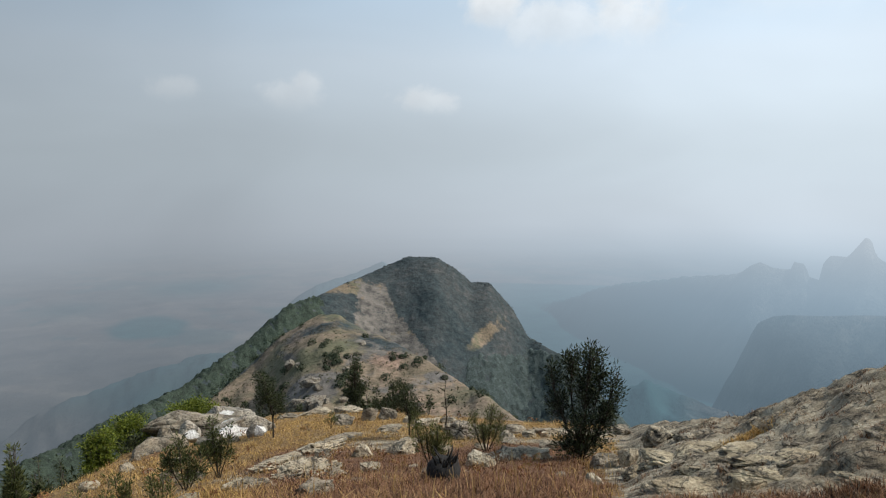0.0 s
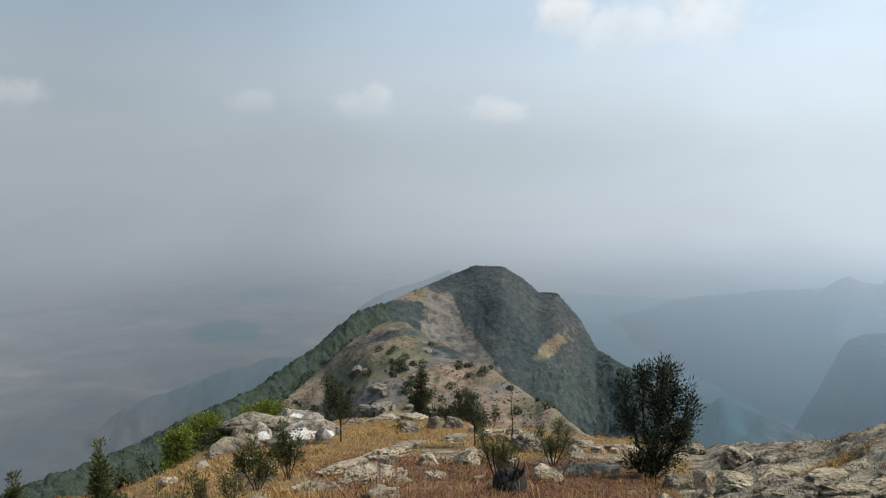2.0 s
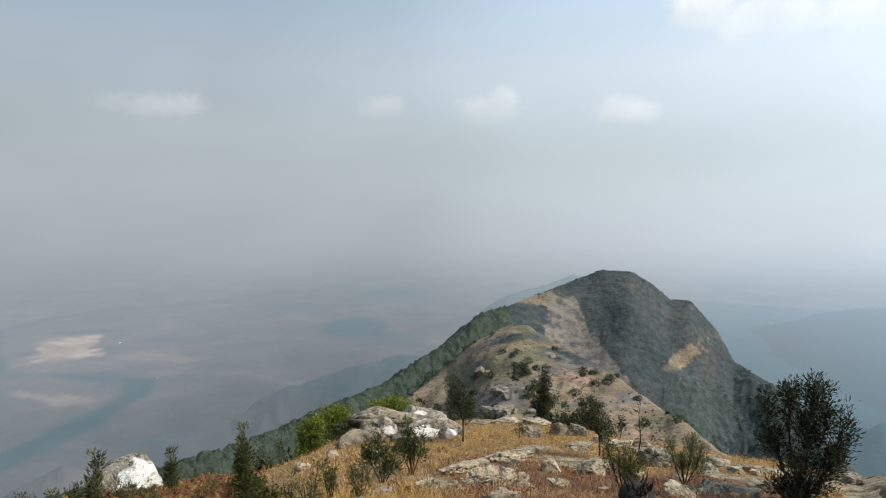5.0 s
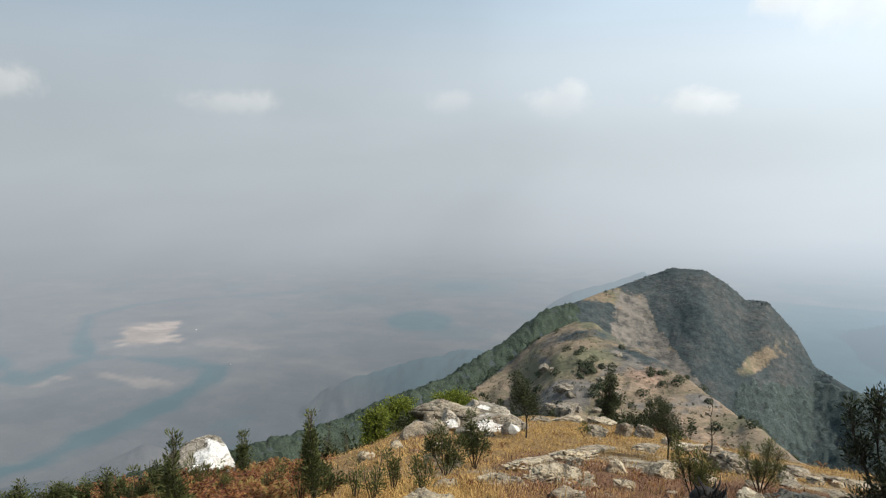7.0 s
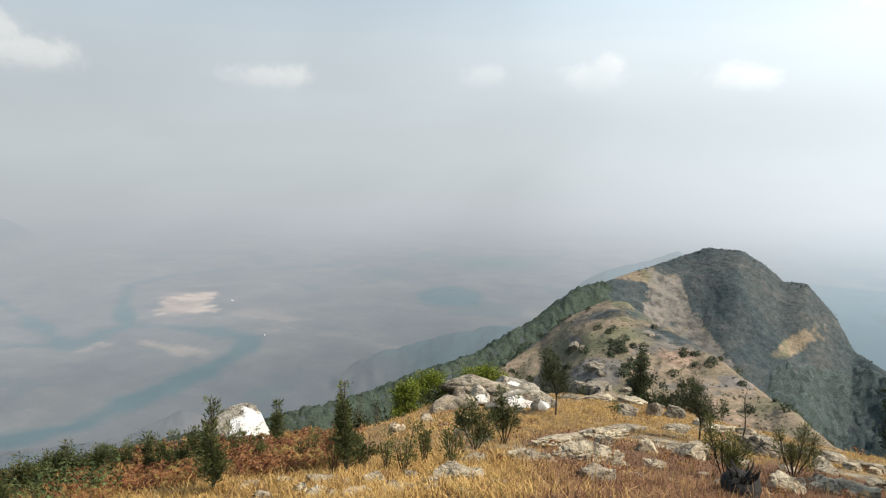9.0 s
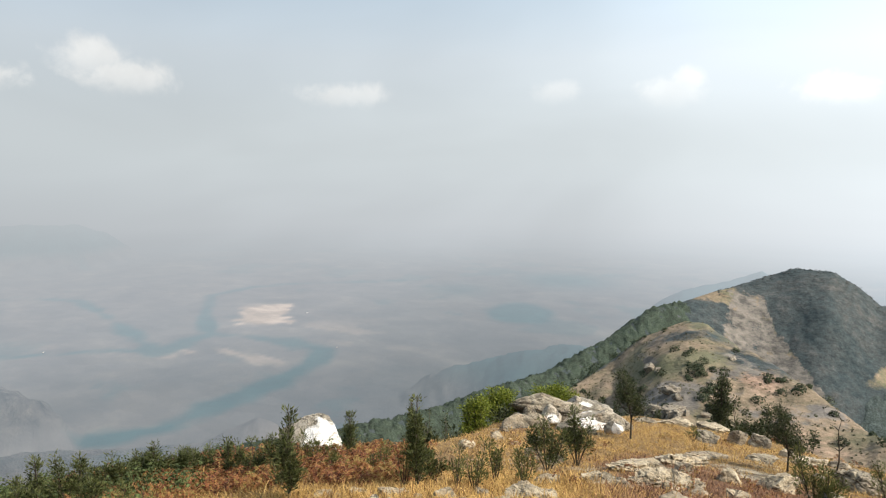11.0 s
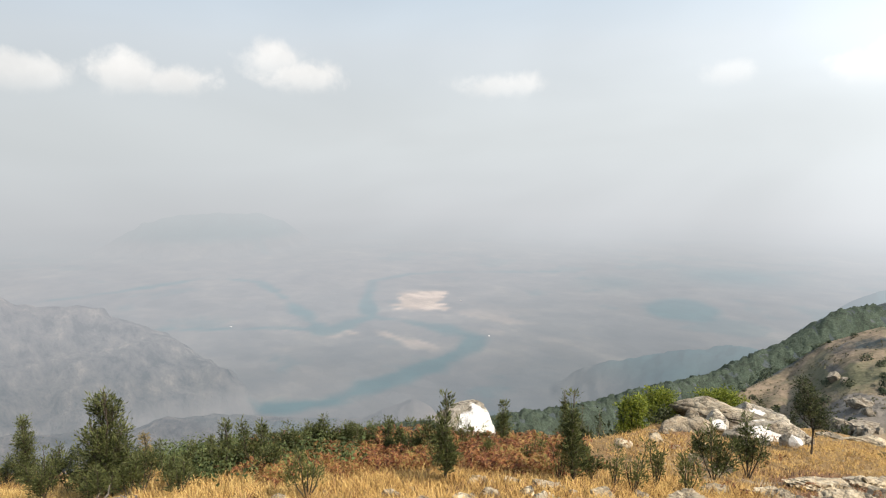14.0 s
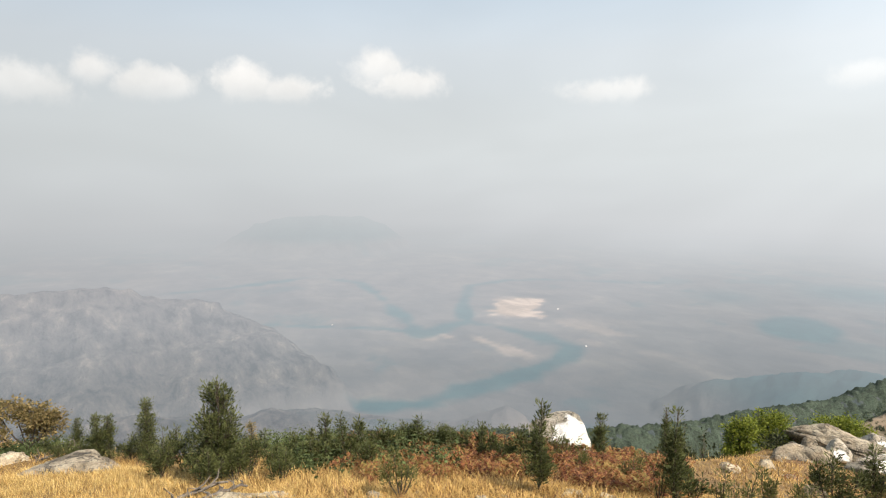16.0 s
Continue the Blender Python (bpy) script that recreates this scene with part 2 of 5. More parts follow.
LEFT_CLIFF = ([64, 66.9, 69.8, 72.7, 74.9, 79.4, 81.9, 86.3, 88.6, 91, 100, 125], [1150, 1180, 1230, 1260, 1280, 1300, 1300, 1300, 1300, 1300, 1300, 1300],
              [-400, -356, -318, -290, -258, -246, -222, -212, -216, -222, -240, -240])
SHELF = ([42, 46, 47.6, 49.2, 50.5, 52.3, 54, 57, 60, 63, 67, 71, 75, 80, 84, 90, 100], [720] * 17, [-400, -315, -288, -278, -281, -286, -294, -290, -286, -279, -275, -268, -274, -260, -256, -250, -260])
FAR_HILL = ([57.5, 60.5, 62.5, 66, 70, 72, 76], [3680] * 7, [-430, -280, -238, -228, -240, -280, -430])
VALLEY = -420.0


def across(ridge, b, r, near, far, cap=4.0):
    """A ridge with a given crest line; its near face is smoother than the crest."""
    bearings, ranges, heights = ridge
    rs, zs = np.interp(b, bearings, ranges), np.interp(b, bearings, heights)
    fine = np.arange(bearings[0], bearings[-1] + 0.01, 0.1)
    kernel = np.exp(-(np.arange(-40, 41) / 16.0) ** 2)
    padded = np.pad(np.interp(fine, bearings, heights), 40, mode="edge")
    soft = np.interp(b, fine, np.convolve(padded, kernel / kernel.sum(), mode="valid"))
    zs = zs + (np.minimum(soft, zs + 12) - zs) * step(rs - r, 8, 70)
    end = np.maximum(np.maximum(bearings[0] - b, b - bearings[-1]), 0)
    return zs + EYE - np.where(r < rs, near, far) * (np.sqrt((r - rs) ** 2 + cap * cap) - cap) - end * 30


def terraced(z, x, y):
    """Rock beds that break in steps."""
    q = (z + 20 * fbm(x, y, 260, 3, 39)) / 34
    return z + 34 * 0.4 * (step(q - np.floor(q), 0.45, 0.85) - (q - np.floor(q)))


def ground_height(x, y):
    r = np.sqrt(x * x + y * y)
    b = np.degrees(np.arctan2(-x, y))
    m = meadow(x, y, b, r)
    away = step(r, 60, 200)
    rough = fbm(x, y, 60, 6, 21)
    gully = ridged(x, y, 110, 5, 25)
    parts = [across(KNOB, b, r, 0.10, 0.75) + (2.2 * fbm(x, y, 25, 5, 22) + 0.7 * ridged(x, y, 9, 4, 24) + 1.5 * np.exp(-(((b - 12.2) / 2.4) ** 2 + ((r - 103) / 14) ** 2)) * ridged(0.7 * x + 0.7 * y, 0.4 * y - 0.4 * x, 6, 4, 26)) * step(r, 50, 90),
             across(HILL, b, r, 0.66, 0.8, 14.0) + (6 * rough + 1.5 * gully + 5 * fbm(x, y, 34, 5, 27, 0.6)) * np.clip(np.abs(r - np.interp(b, HILL[0], HILL[1])) / 45, 0.28, 1),
             across(BUMP, b, r, 0.5, 0.7, 8.0) + 5 * fbm(x, y, 40, 4, 23),
             across(SPUR, b, r, 0.5, 0.7, 30.0) + 22 * rough + 14 * gully - 8,
             across(NEAR_BLUFF, b + 0.9 * fbm(x, y, 70, 4, 28), r, 1.3, 0.6, 8.0) + (14 * gully + 9 * rough) * step(800 - r, 0, 50) + 2 * rough,
             across(WOODED_FOOT, b, r, 0.4, 0.5, 10.0) + 8 * rough + 13 * fbm(x, y, 34, 5, 29, 0.6) + 3,
             across(FAR_WALL, b, r, 0.9, 0.6, 12.0) + 3 * fbm(b * 14, 0 * b, 20, 3, 32) + 26 * step(np.interp(b, FAR_WALL[0], FAR_WALL[1]) - r, 20, 160) * (rough + gully),
             across(SHELF, b, r, 0.45, 0.7, 20.0) + 6 * rough + 9 * ridged(x, y, 70, 5, 37),
             across(FAR_HILL, b, r, 0.4, 0.4) + 15 * rough,
             terraced(across(LEFT_CLIFF, b, r, 0.62, 0.3) + 14 * fbm(b * 30, 0 * b + 3.0, 75, 4, 35) + 15 * ridged(x, y, 150, 5, 31) + 14 * fbm(x, y, 70, 5, 33), x, y)]
    floor = VALLEY + EYE + 4 * fbm(x, y, 500, 4, 41)
    z = floor
    for p in parts:
        z = np.maximum(z, p)
    return np.maximum(m, np.where(r > 30, z, -1e9))


# ---- materials ----
def surface(name, rough=0.9, spec=0.2):
    """A material with its Principled node, node helper and position."""
    m, nt = tree_of(name)
    N = Nodes(nt)
    p = N.add("ShaderNodeBsdfPrincipled")
    p.inputs["Roughness"].default_value = rough
    p.inputs["Specular IOR Level"].default_value = spec
    out = N.add("ShaderNodeOutputMaterial")
    nt.links.new(p.outputs[0], out.inputs[0])
    return m, N, p, N.add("ShaderNodeNewGeometry").outputs["Position"], out


def bump(N, p, height, strength, distance):
    n = N.add("ShaderNodeBump")
    n.inputs["Strength"].default_value, n.inputs["Distance"].default_value = strength, distance
    N.put(n.inputs["Height"], height)
    N.put(p.inputs["Normal"], n.outputs[0])


def mask(N, name):
    return N.add("ShaderNodeAttribute", attribute_name=name).outputs["Fac"]


def rock_colour(N, pos, dark=(0.075, 0.062, 0.046), mid=(0.36, 0.298, 0.21), light=(0.62, 0.535, 0.40)):
    grain = N.noise(pos, 14.0, 6.0, 0.65)
    patch = N.noise(pos, 1.3, 5.0, 0.6, 0.4)
    c = N.ramp(N.math("ADD", N.math("MULTIPLY", patch, 0.62), N.math("MULTIPLY", grain, 0.38)),
               [(0.38, dark), (0.48, mid), (0.62, light)])
    lichen = N.rescale(N.noise(pos, 5.0, 5.0, 0.7), 0.58, 0.66)
    c = N.mix(N.math("MULTIPLY", lichen, 0.55), c, (0.13, 0.135, 0.125))
    rust = N.rescale(N.noise(pos, 0.9, 5.0, 0.65, 0.8), 0.5, 0.66)
    c = N.mix(N.math("MULTIPLY", rust, 0.35), c, (0.33, 0.24, 0.15))
    seam = N.math("ABSOLUTE", N.math("SUBTRACT", N.noise(N.stretch(pos, 1.0, 1.0, 1.7), 1.15, 5.0, 0.55, 0.7), 0.5))
    crack = N.math("MULTIPLY", N.rescale(seam, 0.0, 0.026, 0.92, 0.0), N.rescale(N.noise(pos, 0.7, 2.0), 0.36, 0.5))
    return N.mix(crack, c, (0.035, 0.03, 0.025))


def rock_relief(N, pos):
    return N.math("ADD", N.noise(pos, 5.0, 8.0, 0.65), N.math("MULTIPLY", N.voronoi(pos, 1.8, "DISTANCE_TO_EDGE"), 0.6))


def make_ground():
    m, N, p, pos, _ = surface("meadow_ground")
    fine = N.noise(pos, 9.0, 6.0, 0.7)
    broad = N.noise(pos, 0.35, 4.0, 0.6)
    straw = N.ramp(fine, [(0.3, (0.125, 0.072, 0.030)), (0.5, (0.265, 0.166, 0.071)), (0.68, (0.416, 0.280, 0.127))])
    russet = N.ramp(fine, [(0.3, (0.077, 0.038, 0.022)), (0.5, (0.187, 0.095, 0.051)), (0.7, (0.319, 0.180, 0.098))])
    c = N.mix(N.rescale(N.math("ADD", mask(N, "russet"), N.math("MULTIPLY", N.math("SUBTRACT", broad, 0.5), 1.2)), 0.35, 0.7), straw, russet)
    bare = N.rescale(N.math("ADD", mask(N, "bare"), N.math("MULTIPLY", N.math("SUBTRACT", N.noise(pos, 2.2, 6.0, 0.65), 0.5), 0.7)), 0.42, 0.54)
    N.put(p.inputs["Base Color"], N.mix(bare, c, rock_colour(N, pos, (0.055, 0.045, 0.032), (0.33, 0.268, 0.182), (0.60, 0.52, 0.38))))
    bump(N, p, N.math("ADD", rock_relief(N, pos), fine), 1.0, 0.16)
    return m


def make_rock(name, dark, mid, light):
    m, N, p, pos, _ = surface(name, 0.88, 0.25)
    N.put(p.inputs["Base Color"], rock_colour(N, pos, dark, mid, light))
    bump(N, p, rock_relief(N, pos), 1.0, 0.13)
    return m


def make_white_rock():
    """Granite with whitewash brushed on one side."""
    m, N, p, pos, _ = surface("whitewashed_rock", 0.85, 0.25)
    paint = N.rescale(N.math("ADD", mask(N, "whitewash"), N.math("MULTIPLY", N.math("SUBTRACT", N.noise(pos, 1.4, 6.0, 0.62, 0.6), 0.5), 1.1)), 0.47, 0.55)
    white = N.ramp(N.noise(pos, 7.0, 5.0, 0.6), [(0.3, (0.66, 0.63, 0.57)), (0.6, (0.84, 0.82, 0.78))])
    N.put(p.inputs["Base Color"], N.mix(paint, rock_colour(N, pos, (0.065, 0.057, 0.046), (0.28, 0.245, 0.19), (0.52, 0.46, 0.365)), white))
    bump(N, p, rock_relief(N, pos), 1.0, 0.16)
    return m


def make_hill():
    m, N, p, pos, _ = surface("hillside", 0.95, 0.1)
    fine = N.noise(pos, 0.2, 5.0, 0.6)
    broad = N.noise(pos, 0.045, 6.0, 0.65, 0.5)
    grit = N.noise(pos, 0.85, 5.0, 0.65)
    dry = N.ramp(N.math("ADD", N.math("MULTIPLY", grit, 0.34), N.math("ADD", N.math("MULTIPLY", fine, 0.33), N.math("MULTIPLY", broad, 0.33))),
                 [(0.37, (0.085, 0.072, 0.048)), (0.45, (0.165, 0.133, 0.09)), (0.53, (0.245, 0.187, 0.13)), (0.63, (0.325, 0.243, 0.172))])
    earth = N.rescale(N.math("ADD", mask(N, "earth"), N.math("MULTIPLY", N.math("SUBTRACT", grit, 0.5), 0.9)), 0.4, 0.75)
    dry = N.mix(N.math("MULTIPLY", earth, 0.8), dry, N.ramp(grit, [(0.35, (0.24, 0.15, 0.105)), (0.6, (0.40, 0.275, 0.20))]))
    sward = N.rescale(N.noise(pos, 0.06, 4.0, 0.6), 0.5, 0.62)
    dry = N.mix(N.math("MULTIPLY", sward, 0.75), dry, (0.12, 0.125, 0.075))
    # scrub darkened and blued: the peak's shaded side and haze put into its colour
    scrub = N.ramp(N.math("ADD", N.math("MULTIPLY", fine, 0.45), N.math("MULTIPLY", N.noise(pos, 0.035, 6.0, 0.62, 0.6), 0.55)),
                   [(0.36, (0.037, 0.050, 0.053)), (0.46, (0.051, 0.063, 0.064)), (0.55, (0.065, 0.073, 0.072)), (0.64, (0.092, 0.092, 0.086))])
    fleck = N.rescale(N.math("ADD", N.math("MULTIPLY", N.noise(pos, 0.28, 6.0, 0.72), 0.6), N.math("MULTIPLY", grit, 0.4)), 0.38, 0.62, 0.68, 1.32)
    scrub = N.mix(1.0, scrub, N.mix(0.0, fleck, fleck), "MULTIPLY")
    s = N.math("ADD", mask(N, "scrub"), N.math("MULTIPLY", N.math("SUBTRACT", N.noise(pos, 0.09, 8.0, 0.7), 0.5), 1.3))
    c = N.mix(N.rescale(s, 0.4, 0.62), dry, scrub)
    rocks = N.rescale(N.math("ADD", mask(N, "crag"), N.math("MULTIPLY", N.math("SUBTRACT", N.noise(pos, 0.16, 7.0, 0.7), 0.5), 1.4)), 0.5, 0.62)
    stone = N.ramp(fine, [(0.35, (0.085, 0.08, 0.072)), (0.5, (0.165, 0.148, 0.128)), (0.66, (0.225, 0.198, 0.17))])
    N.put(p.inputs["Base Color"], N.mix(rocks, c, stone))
    bump(N, p, N.math("ADD", N.noise(pos, 0.05, 6.0, 0.55), N.math("MULTIPLY", N.noise(pos, 0.55, 5.0, 0.65), 0.13)), 0.6, 7.0)
    return m


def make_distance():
    """The far country, a glowing backdrop: haze painted on as emission, thickening with distance."""
    m, N, p, pos, out = surface("painted_haze_distance", 1.0, 0.0)
    fine = N.noise(N.stretch(pos, 1, 1, 0.6), 0.012, 7.0, 0.65)
    field = N.noise(pos, 0.0045, 5.0, 0.6, 0.6)
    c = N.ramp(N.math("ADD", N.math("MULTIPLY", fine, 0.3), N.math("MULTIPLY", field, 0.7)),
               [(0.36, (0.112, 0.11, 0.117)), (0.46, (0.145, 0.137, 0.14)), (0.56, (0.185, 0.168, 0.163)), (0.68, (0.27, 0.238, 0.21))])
    # woods in blue-teal, the haze's tint partly put into their base colour
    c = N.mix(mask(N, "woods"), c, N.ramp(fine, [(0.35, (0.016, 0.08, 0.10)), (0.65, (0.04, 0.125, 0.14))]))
    sand = N.ramp(N.noise(N.stretch(pos, 1, 2, 1), 0.009, 3.0), [(0.4, (0.46, 0.34, 0.255)), (0.6, (0.70, 0.53, 0.42))])
    c = N.mix(mask(N, "sand"), c, sand)
    crag = N.noise(N.stretch(pos, 1, 1, 0.16), 0.03, 9.0, 0.7)
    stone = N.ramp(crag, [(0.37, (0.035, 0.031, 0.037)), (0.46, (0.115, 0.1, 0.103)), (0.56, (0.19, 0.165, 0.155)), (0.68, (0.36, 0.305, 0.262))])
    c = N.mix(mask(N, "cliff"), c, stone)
    plots = N.add("ShaderNodeTexVoronoi")
    N.put(plots.inputs["Vector"], N.vec("ADD", N.stretch(pos, 1, 1.6, 0), (31.0, 17.0, 0)))
    plots.inputs["Scale"].default_value = 0.016
    shade = N.rescale(N.math("FRACT", N.math("MULTIPLY", plots.outputs["Color"], 3.7)), 0, 1, 0.72, 1.3)
    c = N.mix(N.math("MULTIPLY", mask(N, "plots"), 0.28), c, N.mix(1.0, c, N.mix(0.0, shade, shade), "MULTIPLY"))
    N.put(p.inputs["Base Color"], c)
    bump(N, p, N.math("MULTIPLY", N.math("ADD", crag, N.math("MULTIPLY", fine, 0.5)), N.rescale(mask(N, "cliff"), 0.0, 1.0, 0.12, 1.0)), 1.0, 26.0)
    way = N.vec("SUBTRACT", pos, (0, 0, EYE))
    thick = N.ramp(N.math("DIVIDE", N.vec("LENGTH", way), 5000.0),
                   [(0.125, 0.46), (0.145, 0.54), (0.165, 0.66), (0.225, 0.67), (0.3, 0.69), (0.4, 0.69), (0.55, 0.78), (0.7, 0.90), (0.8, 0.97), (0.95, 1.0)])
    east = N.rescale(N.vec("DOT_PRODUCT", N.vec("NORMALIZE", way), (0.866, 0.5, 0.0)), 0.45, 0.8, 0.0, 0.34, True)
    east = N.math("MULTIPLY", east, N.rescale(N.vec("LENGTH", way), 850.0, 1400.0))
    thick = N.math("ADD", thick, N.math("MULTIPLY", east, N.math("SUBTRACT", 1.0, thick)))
    # painted haze: emission in the air's colour laid over the lit terrain
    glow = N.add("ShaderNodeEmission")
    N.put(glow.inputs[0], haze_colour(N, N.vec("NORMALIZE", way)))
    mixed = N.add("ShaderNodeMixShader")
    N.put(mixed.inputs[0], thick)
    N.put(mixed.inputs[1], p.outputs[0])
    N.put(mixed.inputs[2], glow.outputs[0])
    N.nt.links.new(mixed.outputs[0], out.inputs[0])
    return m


def make_leaf(name, dark, light, rough=0.55, through=0.25):
    m, N, p, pos, out = surface(name, rough, 0.12)
    island = N.add("ShaderNodeNewGeometry").outputs["Random Per Island"]
    c = N.mix(island, dark, light)
    c = N.mix(N.math("MULTIPLY", N.noise(pos, 3.0, 3.0), 0.5), c, dark)
    N.put(p.inputs["Base Color"], c)
    tr = N.add("ShaderNodeBsdfTranslucent")
    N.put(tr.inputs[0], c)
    mixed = N.add("ShaderNodeMixShader")
    mixed.inputs[0].default_value = through
    N.put(mixed.inputs[1], p.outputs[0])
    N.put(mixed.inputs[2], tr.outputs[0])
    N.nt.links.new(mixed.outputs[0], out.inputs[0])
    return m


def make_bark(name, dark, light):
    m, N, p, pos, _ = surface(name, 0.9, 0.2)
    n = N.noise(N.stretch(pos, 1, 1, 0.3), 30.0, 5.0, 0.65)
    N.put(p.inputs["Base Color"], N.ramp(n, [(0.35, dark), (0.65, light)]))
    bump(N, p, n, 0.6, 0.01)
    return m


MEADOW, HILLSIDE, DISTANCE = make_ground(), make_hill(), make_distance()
GRANITE = make_rock("weathered_granite", (0.057, 0.049, 0.037), (0.239, 0.198, 0.142), (0.458, 0.391, 0.284))
SUMMIT_ROCK = make_rock("summit_bedrock", (0.080, 0.063, 0.041), (0.370, 0.294, 0.184), (0.640, 0.529, 0.351))
PALE_GRANITE = make_rock("pale_granite", (0.077, 0.063, 0.044), (0.371, 0.305, 0.209), (0.639, 0.552, 0.400))
KNOB_ROCK = make_rock("knob_rock", (0.085, 0.077, 0.062), (0.225, 0.194, 0.15), (0.345, 0.298, 0.232))
WHITE_ROCK = make_white_rock()


# ---- the ground: one unbroken sheet from the summit to the horizon, in three stretches ----
RIVER = [(62.5, 1120), (57, 1125), (50.2, 1270), (44.5, 1440), (43.6, 1560), (46, 1640), (49.2, 1720), (52.9, 1790), (53.6, 2030), (52.6, 2400), (49.3, 2540), (44.2, 2590), (36, 2600)]
SIDE_STREAM = [(52.9, 1790), (57.5, 1650), (59.0, 1850), (60.5, 2080), (62.7, 2440), (66.7, 2640), (74.5, 2430), (80, 2380)]
OLD_ARM = [(57.5, 1660), (61, 1720), (66, 1750), (71, 1810), (78, 1830)]


def far_from(line, x, y, widths):
    best = np.full_like(x, 1e9)
    pts = [polar(b, r) for b, r in line]
    for k in range(len(pts) - 1):
        (ax, ay), (bx, by) = pts[k], pts[k + 1]
        dx, dy = bx - ax, by - ay
        t = np.clip(((x - ax) * dx + (y - ay) * dy) / (dx * dx + dy * dy), 0, 1)
        w = widths[0] + (widths[1] - widths[0]) * (k + t) / (len(pts) - 1)
        best = np.minimum(best, np.hypot(x - ax - t * dx, y - ay - t * dy) / w)
    return best


def ground_masks(x, y, z):
    r = np.hypot(x, y)
    b = np.degrees(np.arctan2(-x, y))
    e = np.degrees(np.arctan2(z - EYE, r))
    out = {}
    out["russet"] = step(b, -18, -8) * (1 - step(b, 14, 24)) * (1 - step(r, 19, 27)) * step(r, 5, 9) * 0.9 + 0.12 + 0.6 * fbm(x, y, 4.0, 4, 62)
    out["bare"] = 0.55 * fbm(x, y, 2.6, 4, 61) + np.maximum(step(-b, 12.5, 19) * (0.25 + 0.75 * step(r, 10.6, 12.0)), 0.14 + 0.30 * step(-b, -12, 2) * step(r, 16, 24) + 0.12 * (1 - step(np.abs(b - 22), 8, 18)) * (1 - step(r, 12, 16)) - 0.12 * step(b, 30, 40))
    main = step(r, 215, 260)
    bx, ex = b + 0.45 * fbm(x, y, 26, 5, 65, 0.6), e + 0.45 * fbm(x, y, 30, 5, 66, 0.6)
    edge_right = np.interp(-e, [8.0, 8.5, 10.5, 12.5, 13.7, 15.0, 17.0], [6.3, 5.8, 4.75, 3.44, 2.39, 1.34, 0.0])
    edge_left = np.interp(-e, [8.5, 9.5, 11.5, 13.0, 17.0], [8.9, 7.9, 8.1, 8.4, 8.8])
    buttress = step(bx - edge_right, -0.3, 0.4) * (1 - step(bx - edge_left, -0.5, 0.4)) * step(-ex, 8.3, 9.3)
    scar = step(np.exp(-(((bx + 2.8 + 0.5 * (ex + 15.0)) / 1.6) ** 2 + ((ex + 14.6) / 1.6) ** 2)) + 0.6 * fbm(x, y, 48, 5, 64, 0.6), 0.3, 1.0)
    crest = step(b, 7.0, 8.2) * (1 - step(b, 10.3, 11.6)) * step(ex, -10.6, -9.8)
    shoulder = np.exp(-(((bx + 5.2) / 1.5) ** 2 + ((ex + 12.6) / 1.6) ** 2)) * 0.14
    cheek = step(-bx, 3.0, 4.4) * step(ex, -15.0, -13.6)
    # real scrub, and over the peak's face the painted shade that its colour carries
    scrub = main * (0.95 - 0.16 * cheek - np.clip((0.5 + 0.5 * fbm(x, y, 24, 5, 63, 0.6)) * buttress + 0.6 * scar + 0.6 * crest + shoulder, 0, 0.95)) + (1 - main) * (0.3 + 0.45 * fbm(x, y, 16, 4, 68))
    slabs = np.exp(-(((b - 12.2) / 2.2) ** 2 + ((e + 18.1) / 1.3) ** 2))
    out["earth"] = (1 - main) * np.clip(np.exp(-(((bx - 5.2) / 2.2) ** 2 + ((ex + 15.9) / 1.1) ** 2)) + 0.5 * step(fbm(x, y, 20, 4, 70), 0.1, 0.4), 0, 1) + 0.4 * main * scar
    wooded = step(b, 13.5, 16) * step(r - np.interp(b, KNOB[0], KNOB[1]), -4, 14) + step(b, 20.5, 23.5) * (1 - main)
    shelf = step(b, 62, 66)
    out["scrub"] = np.clip((scrub + wooded) * (1 - shelf) + 0.7 * shelf, 0, 1)
    out["crag"] = np.clip(0.2 + 0.5 * (1 - main) * np.maximum(fbm(x, y, 14, 4, 69), 0) + main * (0.5 * buttress + 0.16 * cheek) + 0.75 * slabs * (1 - main) + 0.6 * np.exp(-(((b - 14.1) / 0.9) ** 2 + ((e + 15.4) / 0.5) ** 2)), 0, 1) * (1 - 0.8 * np.clip(wooded, 0, 1)) * (1 - shelf) + 0.42 * shelf
    wob = 0.8 * fbm(x, y, 220, 5, 51)
    stream = np.minimum(np.minimum(far_from(RIVER, x, y, (38, 20)), far_from(SIDE_STREAM, x, y, (34, 26))), far_from(OLD_ARM, x, y, (22, 10)))
    valley = step(-z, 330, 380)
    grove = 1.1 * step(np.exp(-(((b - 25.4) / 3.4) ** 2 + ((r - 1980) / 190) ** 2)) + 0.25 * fbm(x, y, 160, 4, 64), 0.32, 0.7) + 0.6 * np.exp(-(((b - 31) / 3.0) ** 2 + ((r - 2400) / 150) ** 2)) + np.exp(-(((b - 21.5) / 4.5) ** 2 + ((r - 2680) / 210) ** 2))
    foot = 1 - 0.88 * valley
    copse = step(fbm(x, y, 170, 5, 58, 0.6) + 0.4 * fbm(x, y, 620, 3, 59), 0.2, 0.46) * 0.42
